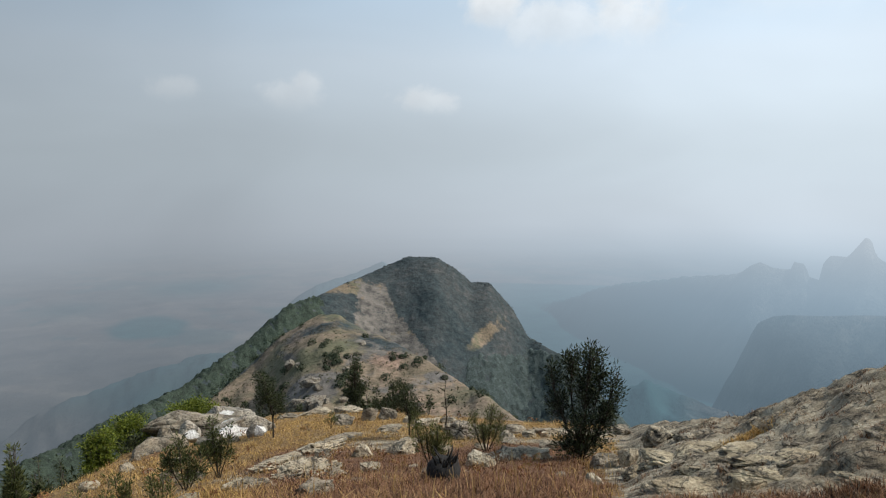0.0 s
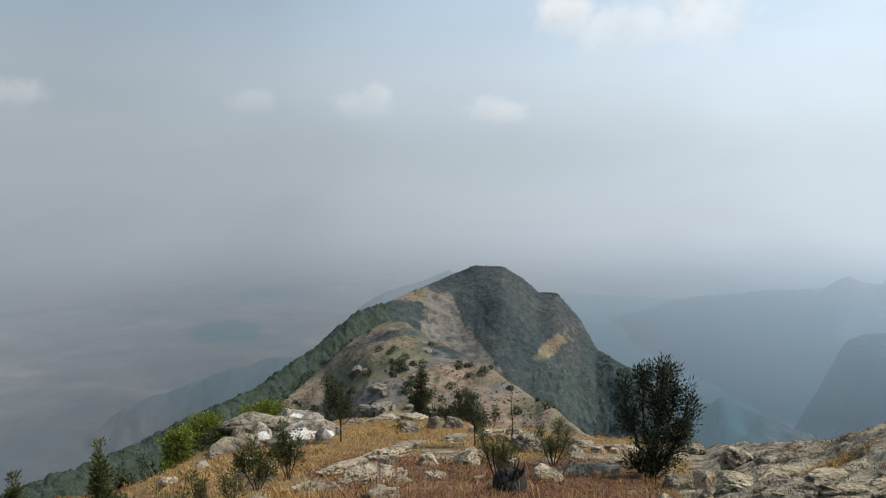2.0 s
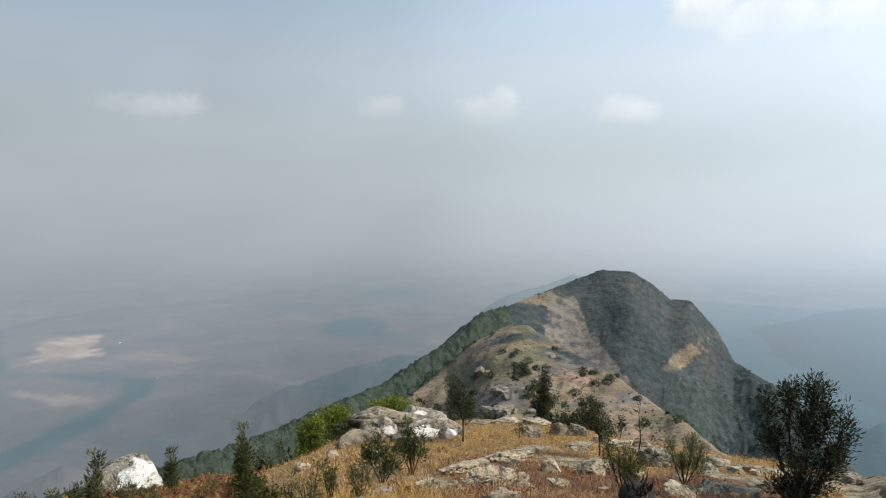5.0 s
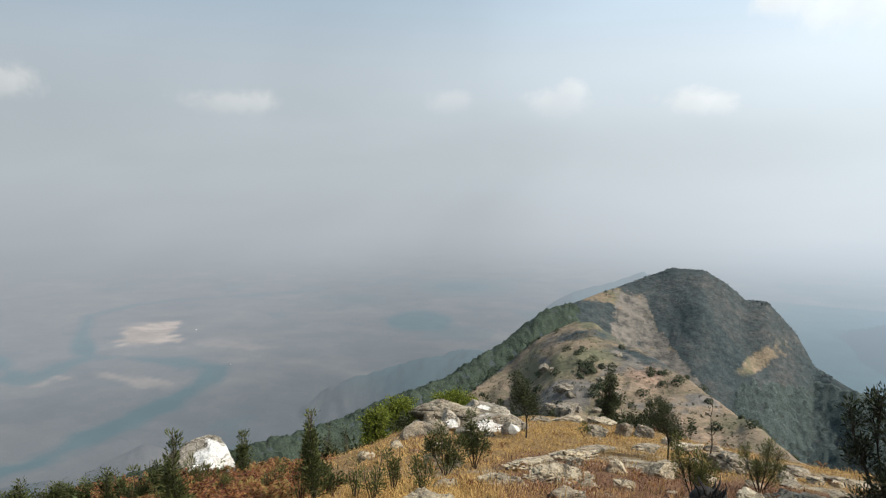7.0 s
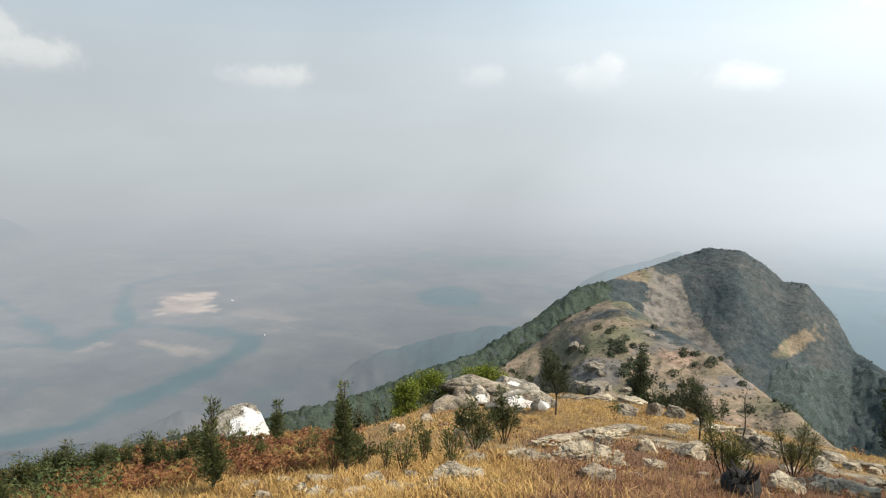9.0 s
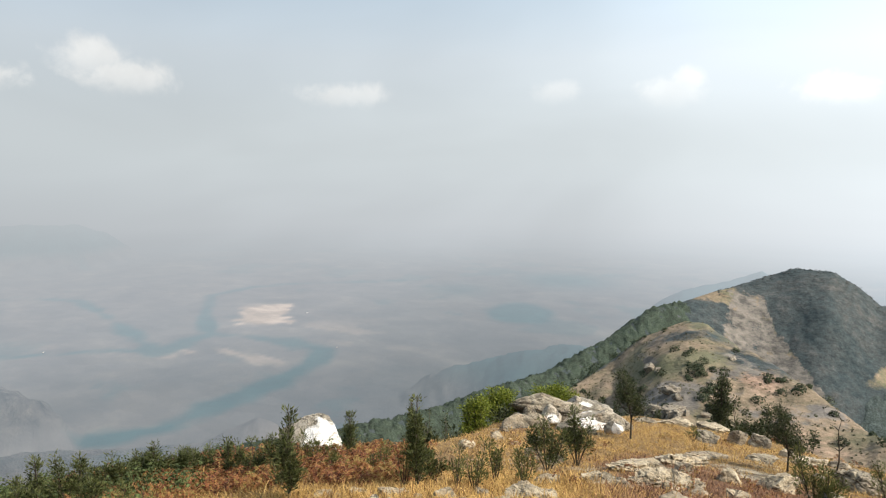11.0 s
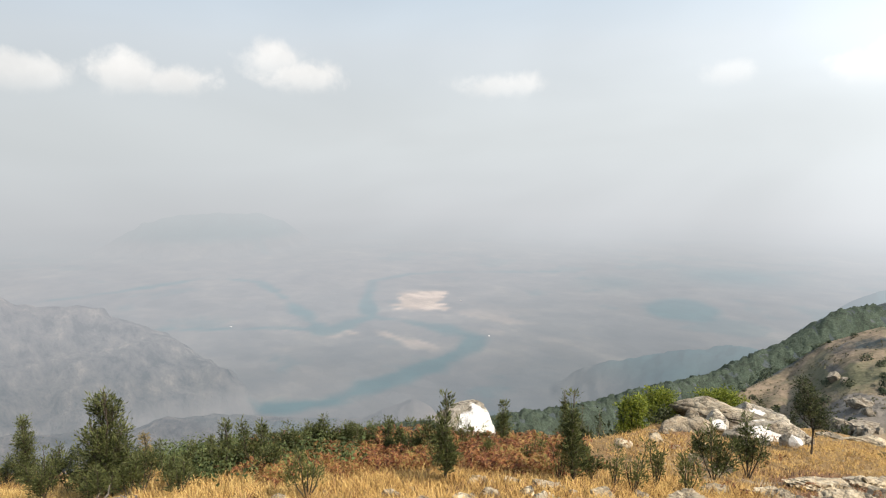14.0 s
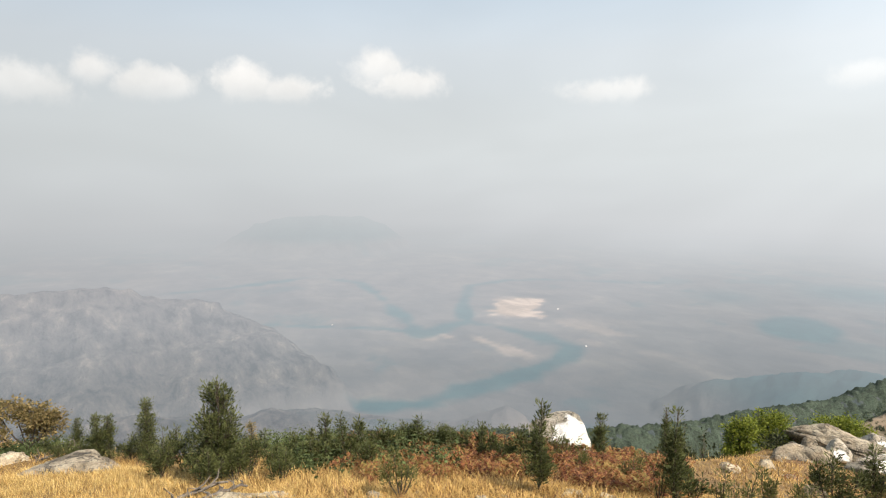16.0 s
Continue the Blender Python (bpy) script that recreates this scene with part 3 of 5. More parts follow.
    # beside real woods, the tint covers the right-hand floor for its teal haze
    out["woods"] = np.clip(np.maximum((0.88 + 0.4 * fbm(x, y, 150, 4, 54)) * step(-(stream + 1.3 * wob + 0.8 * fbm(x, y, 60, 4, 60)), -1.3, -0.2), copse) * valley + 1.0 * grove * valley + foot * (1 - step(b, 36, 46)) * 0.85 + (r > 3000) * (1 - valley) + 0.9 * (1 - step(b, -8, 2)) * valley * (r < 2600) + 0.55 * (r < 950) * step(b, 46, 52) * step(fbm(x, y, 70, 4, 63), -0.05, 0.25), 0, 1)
    high = 1 - step(-z, 360, 400)
    out["cliff"] = 0.3 * (r < 950) * step(b, 50, 56) + high * (r < 2500) * step(b, 60, 66) * (1 - out["woods"]) + 0.6 * high * (1 - step(b, -24, -20))
    out["plots"] = valley * (1 - out["woods"])
    u, v = (b - 48.6) / 2.35, (r - 1990) / 155
    out["sand"] = (1 - step(np.maximum(np.abs(u) + 0.5 * fbm(v * 9, 0 * u, 1.5, 3, 56), np.abs(v)) + 0.4 * fbm(x, y, 110, 4, 55), 0.8, 1.05)) * valley
    strips = step(fbm(x, y * 2.2, 240, 4, 57), 0.08, 0.32) * np.exp(-(((b - 52) / 12) ** 2 + ((r - 1640) / 230) ** 2))
    tan = 0.34 * (r < 950) * step(b, 44, 50) * step(fbm(x, y, 45, 5, 71, 0.6), -0.05, 0.3)
    out["sand"] = np.clip(out["sand"] + 0.7 * strips * step(stream, 1.0, 1.7) + tan * (1 - out["woods"]), 0, 1)
    return out


def ground_sheet():
    bearings = np.concatenate([np.arange(-42, 100, 0.22), np.arange(100, 318, 3.0)])
    ranges = np.concatenate([[0.0, 0.6], np.geomspace(1.2, 8.5, 60, endpoint=False), np.geomspace(8.5, 46, 200, endpoint=False), np.geomspace(46, 600, 230, endpoint=False), np.geomspace(600, 4930, 150)])
    cuts = [0, int(np.searchsorted(ranges, 58)), int(np.searchsorted(ranges, 640)), len(ranges) - 1]
    things = [("ground", MEADOW, "dry summit meadow of straw grass, russet heath and bare rock", "ground", ("russet", "bare")),
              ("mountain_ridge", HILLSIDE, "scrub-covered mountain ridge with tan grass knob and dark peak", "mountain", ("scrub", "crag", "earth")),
              ("backdrop_valley", DISTANCE, "valley plain with glowing painted haze, river woods, pale fields and far mountains", "valley", ("woods", "sand", "cliff", "plots"))]
    nb = len(bearings)
    for (name, material, label, category, wanted), lo, hi in zip(things, cuts[:-1], cuts[1:]):
        rr = ranges[lo:hi + 1]
        B, Rg = np.meshgrid(bearings, rr)
        x, y = polar(B, Rg)
        z = ground_height(x, y)
        co = np.stack([x, y, z], -1).reshape(-1, 3)
        i, j = np.meshgrid(np.arange(nb), np.arange(len(rr) - 1))
        i, j = i.ravel(), j.ravel()
        k = (i + 1) % nb
        quads = np.stack([j * nb + i, j * nb + k, (j + 1) * nb + k, (j + 1) * nb + i], -1)[:, ::-1]
        me = bpy.data.meshes.new(name)
        me.from_pydata(co, [], quads)
        masks = ground_masks(x.ravel(), y.ravel(), z.ravel())
        for key in wanted:
            me.attributes.new(key, "FLOAT", "POINT").data.foreach_set("value", masks[key].astype(np.float32))
        me.polygons.foreach_set("use_smooth", np.ones(len(me.polygons), bool))
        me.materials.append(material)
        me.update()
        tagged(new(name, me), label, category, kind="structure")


ground_sheet()


def height(x, y):
    return float(ground_height(np.array([float(x)]), np.array([float(y)]))[0])


def spot(bearing, slope):
    """Place on the meadow at a bearing where the line of sight from the summit meets it, slope degrees down."""
    rr = np.arange(3.0, 70.0, 0.05)
    x, y = polar(np.full_like(rr, bearing), rr)
    down = np.degrees(np.arctan2(EYE - ground_height(x, y), rr))
    hits = np.nonzero(down <= slope)[0]
    k = int(hits[0]) if len(hits) else int(np.argmin(down))
    return float(x[k]), float(y[k]), float(rr[k])


# ---- building helpers ----
def mesh_object(name, verts, faces, material, parent=None, label="", smooth=True):
    me = bpy.data.meshes.new(name)
    me.from_pydata(verts, [], faces)
    if smooth:
        me.polygons.foreach_set("use_smooth", np.ones(len(me.polygons), bool))
    me.materials.append(material)
    me.update()
    ob = new(name, me)
    if parent is not None:
        ob.parent = parent
    if label:
        ob["label"] = label
    return ob


def empty_at(name, x, y, z):
    ob = new(name)
    ob.location = (x, y, z)
    ob.empty_display_size = 0.2
    return ob


def tube(path, radii, sides, verts, faces):
    """Adds a tapered limb along path to the lists of vertices and faces."""
    start = len(verts)
    for k, (p, rad) in enumerate(zip(path, radii)):
        d = (path[min(k + 1, len(path) - 1)] - path[max(k - 1, 0)]).normalized()
        a = d.orthogonal().normalized()
        c = d.cross(a)
        for s in range(sides):
            w = 2 * math.pi * s / sides
            verts.append(p + rad * (math.cos(w) * a + math.sin(w) * c))
    for k in range(len(path) - 1):
        for s in range(sides):
            q = (s + 1) % sides
            faces.append((start + k * sides + s, start + k * sides + q, start + (k + 1) * sides + q, start + (k + 1) * sides + s))
    faces.append(tuple(start + (len(path) - 1) * sides + s for s in range(sides)))


def leaf(p, d, side, length, width, verts, faces, bend=0.15):
    n = len(verts)
    up = d.cross(side)
    verts.extend((p, p + d * length * 0.5 + side * width * 0.5 + up * bend * length * 0.3, p + d * length - up * bend * length * 0.4,
                  p + d * length * 0.5 - side * width * 0.5 + up * bend * length * 0.3))
    faces.append((n, n + 1, n + 2, n + 3))


# crowns as lobes: place across, height, half width and half height, as shares of the plant's width and height
LOBES = {"large": [(0.08, 0.87, 0.13, 0.13), (-0.4, 0.66, 0.1, 0.14), (-0.17, 0.76, 0.1, 0.16), (0.24, 0.72, 0.1, 0.15), (0.42, 0.6, 0.09, 0.2), (0.05, 0.6, 0.2, 0.14), (-0.3, 0.44, 0.18, 0.11), (0.32, 0.38, 0.18, 0.12), (0.0, 0.36, 0.22, 0.1), (-0.1, 0.16, 0.3, 0.07), (0.22, 0.18, 0.22, 0.07)],
         "umbrella": [(-0.24, 0.86, 0.2, 0.13), (-0.12, 0.72, 0.28, 0.15), (-0.4, 0.6, 0.13, 0.1), (0.12, 0.5, 0.28, 0.12), (0.3, 0.42, 0.14, 0.09)],
         "spike": [(0.02, 0.86, 0.15, 0.14), (-0.02, 0.66, 0.24, 0.16), (0.0, 0.4, 0.42, 0.26), (-0.22, 0.5, 0.22, 0.18), (0.2, 0.3, 0.28, 0.2)],
         "cone": [(0.0, 0.86, 0.17, 0.15), (0.03, 0.64, 0.3, 0.2), (-0.05, 0.42, 0.42, 0.22), (0.08, 0.24, 0.45, 0.16)],
         "spire": [(0.0, 0.91, 0.07, 0.1), (-0.07, 0.79, 0.12, 0.13), (0.09, 0.75, 0.13, 0.13), (-0.16, 0.58, 0.19, 0.15), (0.17, 0.55, 0.2, 0.16), (0.0, 0.48, 0.28, 0.18), (-0.27, 0.33, 0.24, 0.16), (0.28, 0.32, 0.23, 0.16), (0.0, 0.22, 0.44, 0.14)],
         "fresh": [(-0.2, 0.84, 0.3, 0.13), (0.2, 0.82, 0.3, 0.14), (0.02, 0.88, 0.3, 0.12), (-0.3, 0.68, 0.26, 0.14), (0.3, 0.66, 0.26, 0.15), (0.0, 0.6, 0.4, 0.16)],
         "autumn": [(-0.3, 0.86, 0.16, 0.14), (-0.1, 0.76, 0.2, 0.18), (0.14, 0.72, 0.2, 0.16), (0.34, 0.62, 0.16, 0.18), (0.28, 0.4, 0.2, 0.16), (-0.38, 0.5, 0.16, 0.16), (0.1, 0.46, 0.14, 0.12)],
         "pine": [(0.0, 0.86, 0.2, 0.14), (-0.14, 0.66, 0.3, 0.16), (0.16, 0.6, 0.3, 0.16), (-0.05, 0.4, 0.44, 0.2), (0.1, 0.24, 0.44, 0.16)]}


def bushy(rnd):
    """Three to five slim upright plumes side by side, one of them full height."""
    n = rnd.choice((3, 4, 4, 5))
    places = [(-0.38 + 0.76 * k / (n - 1)) + rnd.uniform(-0.05, 0.05) for k in range(n)]
    tallest = rnd.randrange(n)
    lobes = []
    for k, c in enumerate(places):
        top = 1.0 if k == tallest else rnd.uniform(0.58, 0.9)
        low = rnd.uniform(0.12, 0.34)
        lobes.append((c, (top + low) / 2, rnd.uniform(0.09, 0.14), (top - low) / 2))
    return lobes + [(rnd.uniform(-0.1, 0.1), 0.36, 0.24, 0.18)]


WATTLE = make_leaf("dark_wattle_leaf", (0.026, 0.033, 0.013), (0.20, 0.215, 0.08), 0.5, 0.3)
DARK_WATTLE = make_leaf("dusky_wattle_leaf", (0.011, 0.015, 0.010), (0.105, 0.122, 0.062), 0.5, 0.25)
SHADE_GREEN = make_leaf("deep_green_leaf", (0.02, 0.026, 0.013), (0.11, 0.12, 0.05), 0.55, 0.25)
OLIVE = make_leaf("olive_sapling_leaf", (0.055, 0.065, 0.022), (0.24, 0.235, 0.085), 0.6, 0.3)
FRESH = make_leaf("bright_green_leaf", (0.05, 0.075, 0.013), (0.34, 0.37, 0.055), 0.5, 0.35)
AUTUMN = make_leaf("browning_leaf", (0.08, 0.07, 0.028), (0.37, 0.265, 0.115), 0.6, 0.25)
BARK = make_bark("dark_bark", (0.03, 0.024, 0.018), (0.10, 0.08, 0.06))
GREY_WOOD = make_bark("dead_grey_wood", (0.06, 0.05, 0.042), (0.22, 0.19, 0.155))


def plant(name, x, y, z, tall, wide, lobes, foliage, shoots, leaves, leaf_long, fork, seed, label, category, group, leaf_wide=0.2, upright=0.75, bark=BARK):
    """A tree: trunk with its limbs, and a crown of single leaves set along shoots that fill the lobes of the crown."""
    rnd = random.Random(seed)
    root = empty_at(name, x, y, z)
    tv, tf, lv, lf = [], [], [], []
    base_r = 0.015 * tall + 0.012
    facing = math.atan2(-x, y)
    right, deep = Vector((math.cos(facing), math.sin(facing), 0)), Vector((-math.sin(facing), math.cos(facing), 0))
    spines = []
    for cx, cz, rx, rz in lobes:
        top = right * cx * wide + deep * rnd.uniform(-0.5, 0.5) * (0.5 - abs(cx)) * wide + Vector((0, 0, tall * (cz + rz * 0.8)))
        path = [Vector((0, 0, -0.12))]
        for k in range(1, 7):
            t = k / 6
            out = max(0.0, (t * top.z / tall - fork) / max(top.z / tall - fork, 0.05)) ** 0.55
            path.append(Vector((top.x * out, top.y * out, top.z * t)) + Vector((rnd.gauss(0, 1), rnd.gauss(0, 1), 0)) * 0.01 * tall * out)
        tube(path, [base_r * (1 - 0.86 * k / 6) / (1.3 if fork > 0.15 else 1.9) for k in range(7)], 6, tv, tf)
        spines.append(path)
    weights = [rx * rz for _, _, rx, rz in lobes]
    for k in range(shoots):
        which = rnd.choices(range(len(lobes)), weights)[0]
        (cx, cz, rx, rz), spine = lobes[which], spines[which]
        way = Vector((rnd.gauss(0, 1), rnd.gauss(0, 1), rnd.gauss(0, 1) + 0.2)).normalized() * rnd.random() ** 0.4 * rnd.uniform(0.8, 1.15)
        axis = spine[-1].lerp(spine[3], 0.35)
        tip = Vector((axis.x, axis.y, 0)) + right * way.x * rx * wide + deep * way.y * (rx + 0.04) * wide + Vector((0, 0, min(cz + way.z * rz, 1.02) * tall))
        tip.z = max(tip.z, 0.06 * tall)
        q = min(max(0.05, (tip.z - rnd.uniform(0.07, 0.2) * tall) / max(spine[-1].z, 0.1)), 0.97) * 6
        i = min(int(q), 5)
        foot = spine[i].lerp(spine[i + 1], q - i)
        mid = foot.lerp(tip, 0.5) - Vector((0, 0, 0.1 * (tip - foot).length))
        path = [foot, foot.lerp(mid, 0.6), mid, mid.lerp(tip, 0.55), tip]
        tube(path[::2], [base_r * 0.22 * (1 - 0.38 * j) for j in range(3)], 3, tv, tf)
        spread = 0.026 * min(wide, 2.4) + 0.03
        for j in range(int(leaves * rnd.uniform(0.5, 1.5))):
            u = min(4.0, max(1.2, 4.0 - abs(rnd.gauss(0, 1.0))))
            m = min(int(u), 3)
            c = path[m].lerp(path[m + 1], u - m)
            along = (path[m + 1] - path[m]).normalized()
            w = Vector((rnd.gauss(0, 1), rnd.gauss(0, 1), rnd.gauss(0, 0.8)))
            d = (along * upright * 0.4 + Vector((0, 0, upright * 0.6)) + 0.9 * w.normalized()).normalized()
            side = d.cross(Vector((rnd.gauss(0, 1), rnd.gauss(0, 1), rnd.gauss(0, 1)))).normalized()
            size = leaf_long * rnd.uniform(0.6, 1.3)
            leaf(c + w * spread, d, side, size, size * leaf_wide, lv, lf)
    mesh_object("trunk", tv, tf, bark, root)
    mesh_object("crown", lv, lf, foliage, root, smooth=False)
    return tagged(root, label, category, group)


def metres(degrees, r):
    return 2 * r * math.tan(radians(degrees) / 2)


# ---- trees and saplings: bearing, fall of the foot, fall of the top, width in degrees ----
# kind: name, lobes, foliage, leaf length, leaf width share, leaf cover, upright habit, share of height where the trunk forks, label, category
KINDS = {"wattle": ("wattle_tree", "", WATTLE, 0.1, 0.26, 4.2, 0.75, 0.06, "bushy dark green wattle sapling rooted in the dry meadow", "sapling"),
         "large": ("wattle_tree", "large", DARK_WATTLE, 0.14, 0.26, 5.0, 0.6, 0.08, "large bushy dark wattle tree leaning over pale rocks", "tree"),
         "cone": ("wattle_tree", "cone", WATTLE, 0.1, 0.26, 4.2, 0.75, 0.5, "pointed dark green wattle sapling among the bracken", "sapling"),
         "spike": ("wattle_tree", "spike", WATTLE, 0.1, 0.26, 4.4, 0.8, 0.4, "slender dark wattle sapling with a tapering leader", "sapling"),
         "big": ("wattle_tree", "spire", WATTLE, 0.11, 0.27, 4.2, 0.7, 0.2, "tall conical dark green wattle tree at the meadow edge", "tree"),
         "thin": ("sapling", "", OLIVE, 0.085, 0.24, 2.4, 0.8, 0.05, "thin olive-leaved sapling standing in straw grass", "sapling"),
         "speck": ("sapling", "", OLIVE, 0.09, 0.26, 2.6, 0.8, 0.05, "loose olive-leaved sapling beside pale rocks", "sapling"),
         "brown": ("sapling", "cone", AUTUMN, 0.08, 0.24, 2.0, 0.6, 0.3, "half-dry brownish sapling among green wattles", "sapling"),
         "umbrella": ("small_tree", "umbrella", SHADE_GREEN, 0.09, 0.3, 3.6, 0.4, 0.36, "small dark tree with bare trunk and rounded crown", "tree"),
         "fresh": ("leafy_tree", "fresh", FRESH, 0.1, 0.5, 5.6, 0.1, 0.3, "bright green round-crowned tree on the slope edge", "tree"),
         "dark": ("scrubby_tree", "", SHADE_GREEN, 0.15, 0.42, 3.2, 0.4, 0.1, "dark scrubby tree on the slope below the meadow", "tree"),
         "pine": ("scrubby_tree", "pine", SHADE_GREEN, 0.16, 0.34, 3.6, 0.3, 0.4, "tall dark scrubby tree on the slope below the meadow", "tree"),
         "autumn": ("leafy_tree", "autumn", AUTUMN, 0.1, 0.5, 6.0, 0.1, 0.16, "sparse tree with browning orange leaves at the meadow edge", "tree")}


def grow(kind, bearing, x, y, r, high, wide, seed, group):
    name, form, foliage, leaf_long, leaf_wide, cover, upright, fork, label, category = KINDS[kind]
    z = height(x, y)
    tall, across_m = max(EYE - r * math.tan(radians(high)) - z, 0.45), metres(wide, r)
    lobes = LOBES[form] if form else bushy(random.Random(seed))
    long = leaf_long * (1.0 if r < 28 else 1.35)
    area = sum(3.14 * rx * rz for _, _, rx, rz in lobes) * 0.75 * across_m * tall
    count = cover * area / (0.55 * long * long * leaf_wide)
    per = 30 if kind in ("fresh", "autumn", "dark", "umbrella", "pine") else 20
    shoots = int(min(max(count / per, 16), 620))
    plant(name, x, y, z, tall, across_m, lobes, foliage, shoots, count / shoots, long, fork, seed, label, category, group, leaf_wide, upright)


PLANTS = [("large", -12.78, 24.07, 13.7, 7.5), ("wattle", 23.1, 25.4, 20.5, 4.3), ("wattle", 20.4, 24.6, 19.8, 3.0), ("umbrella", 15.6, 22.0, 16.3, 4.2), ("thin", 10.4, 21.6, 20.0, 1.1),
          ("umbrella", 3.2, 22.7, 17.6, 4.3), ("speck", 1.1, 25.3, 20.4, 3.9), ("thin", -4.0, 24.0, 19.6, 3.8), ("thin", 29.9, 27.1, 22.6, 2.3), ("thin", 27.9, 26.5, 22.3, 1.7), ("thin", 25.3, 26.6, 22.8, 2.1),
          ("spike", 46.9, 27.1, 19.7, 2.8), ("cone", 52.0, 24.9, 21.9, 1.5), ("thin", 53.9, 24.8, 23.3, 1.4), ("speck", 44.9, 24.7, 21.7, 2.0), ("cone", 41.3, 24.4, 20.4, 1.8), ("spike", 35.3, 27.0, 19.3, 2.1), ("wattle", 33.7, 26.6, 23.2, 2.2), ("thin", 36.4, 26.9, 23.2, 1.7),
          ("cone", 81.05, 23.1, 18.2, 2.5), ("wattle", 79.5, 23.9, 20.3, 2.2), ("big", 75.4, 25.2, 16.7, 6.0), ("brown", 72.6, 24.5, 20.9, 2.0), ("wattle", 71.0, 25.5, 21.5, 1.6), ("wattle", 70.1, 25.9, 23.1, 2.3),
          ("wattle", 67.6, 25.1, 21.7, 1.7), ("cone", 66.3, 24.9, 20.8, 1.7), ("wattle", 64.1, 25.3, 20.7, 2.5), ("wattle", 61.3, 24.6, 21.6, 2.3), ("wattle", 62.6, 25.8, 22.6, 2.2), ("thin", 59.6, 27.8, 23.8, 3.8),
          ("cone", 57.9, 24.3, 21.3, 1.9), ("wattle", 56.3, 24.4, 21.9, 3.0), ("wattle", 54.1, 24.7, 21.8, 1.9), ("wattle", 49.6, 25.5, 22.1, 2.2), ("wattle", 48.1, 25.5, 21.4, 1.7), ("wattle", 63.2, 24.4, 21.8, 1.8), ("wattle", 65.4, 25.0, 22.3, 2.0),
          ("autumn", 89.4, 20.9, 16.5, 6.4), ("cone", 86.1, 21.7, 18.6, 1.4), ("cone", 84.7, 22.5, 18.8, 1.7), ("cone", 83.9, 22.6, 19.0, 1.6), ("wattle", 85.4, 22.3, 20.2, 3.0), ("wattle", 78.3, 24.2, 20.6, 2.5), ("wattle", 80.1, 24.4, 20.6, 2.2),
          ("wattle", 82.5, 22.8, 20.7, 2.5), ("wattle", 73.1, 25.4, 22.1, 3.0), ("wattle", 77.0, 25.0, 21.6, 2.4), ("wattle", 68.8, 25.4, 22.8, 2.0), ("wattle", 87.4, 21.8, 19.8, 2.4), ("wattle", 58.9, 24.2, 21.5, 2.2), ("wattle", 55.2, 24.4, 22.0, 2.0), ("wattle", 50.7, 25.2, 22.2, 1.8), ("thin", 38.6, 26.0, 22.9, 2.0), ("wattle", 34.6, 25.9, 22.6, 1.8),
          ("thin", 31.5, 26.8, 23.6, 1.6), ("wattle", 60.3, 24.6, 22.2, 2.0), ("wattle", 66.9, 25.4, 22.4, 2.0), ("thin", 42.8, 25.6, 23.2, 1.6), ("wattle", 69.4, 24.8, 22.0, 1.8), ("wattle", 76.2, 25.6, 22.4, 2.6), ("wattle", 74.2, 25.5, 22.0, 2.4), ("thin", 47.6, 26.2, 23.4, 1.6)]
for k, (kind, bearing, low, high, wide) in enumerate(PLANTS):
    x, y, r = spot(bearing, low)
    grow(kind, bearing, x, y, r, high, wide, 100 + k, "trees and saplings on the meadow")
# trees rooted beyond the break of the slope: bearing, range, fall of the top, width in degrees
BEYOND = [("fresh", 29.6, 33, 19.2, 3.0), ("fresh", 27.4, 35, 18.7, 4.4), ("dark", 27.2, 31, 19.9, 3.0), ("dark", 31.8, 28, 21.6, 2.3), ("fresh", 22.4, 40, 18.0, 5.0), ("pine", 8.2, 50, 15.3, 3.0), ("dark", 5.4, 49, 17.4, 3.6), ("dark", 7.0, 47, 18.2, 2.4),
          ("dark", 13.0, 50, 18.3, 1.8), ("dark", 18.4, 50, 18.0, 2.2), ("dark", 17.3, 49, 17.8, 2.0), ("cone", 35.5, 30, 19.4, 2.0), ("dark", 33.6, 28, 22.0, 2.4), ("dark", 25.6, 42, 19.6, 2.4), ("dark", 36.8, 27, 22.4, 2.6), ("dark", 3.4, 46, 18.4, 2.2), ("dark", 6.3, 48, 17.0, 2.8), ("dark", 4.5, 47, 17.6, 3.0), ("dark", 2.0, 46, 18.8, 2.4), ("dark", 30.4, 30, 21.9, 3.0), ("dark", 32.8, 33, 22.0, 3.4), ("dark", 34.4, 36, 21.6, 3.2), ("dark", 31.4, 38, 20.9, 3.0), ("dark", 33.4, 42, 20.6, 3.0), ("dark", 29.2, 42, 20.0, 2.6),
          ("dark", 35.6, 44, 20.8, 3.0), ("dark", 38.4, 30, 22.5, 3.0), ("dark", 37.2, 37, 21.8, 3.0), ("dark", 24.6, 47, 19.0, 2.6), ("dark", 20.6, 50, 18.6, 2.4), ("dark", 15.6, 52, 18.6, 2.2), ("dark", 40.6, 29, 22.8, 2.8), ("dark", 27.4, 48, 19.9, 3.4), ("pine", 29.0, 52, 20.2, 2.8), ("dark", 30.6, 50, 20.8, 3.8), ("dark", 32.2, 54, 20.9, 3.6), ("pine", 34.0, 50, 21.0, 2.8),
          ("dark", 33.6, 57, 21.2, 3.8), ("dark", 35.8, 54, 21.6, 3.8), ("dark", 29.8, 45, 21.4, 3.6), ("dark", 31.6, 44, 21.9, 3.6), ("dark", 34.8, 40, 22.3, 3.6), ("dark", 37.6, 48, 22.0, 3.6), ("dark", 26.0, 50, 19.3, 3.0)]
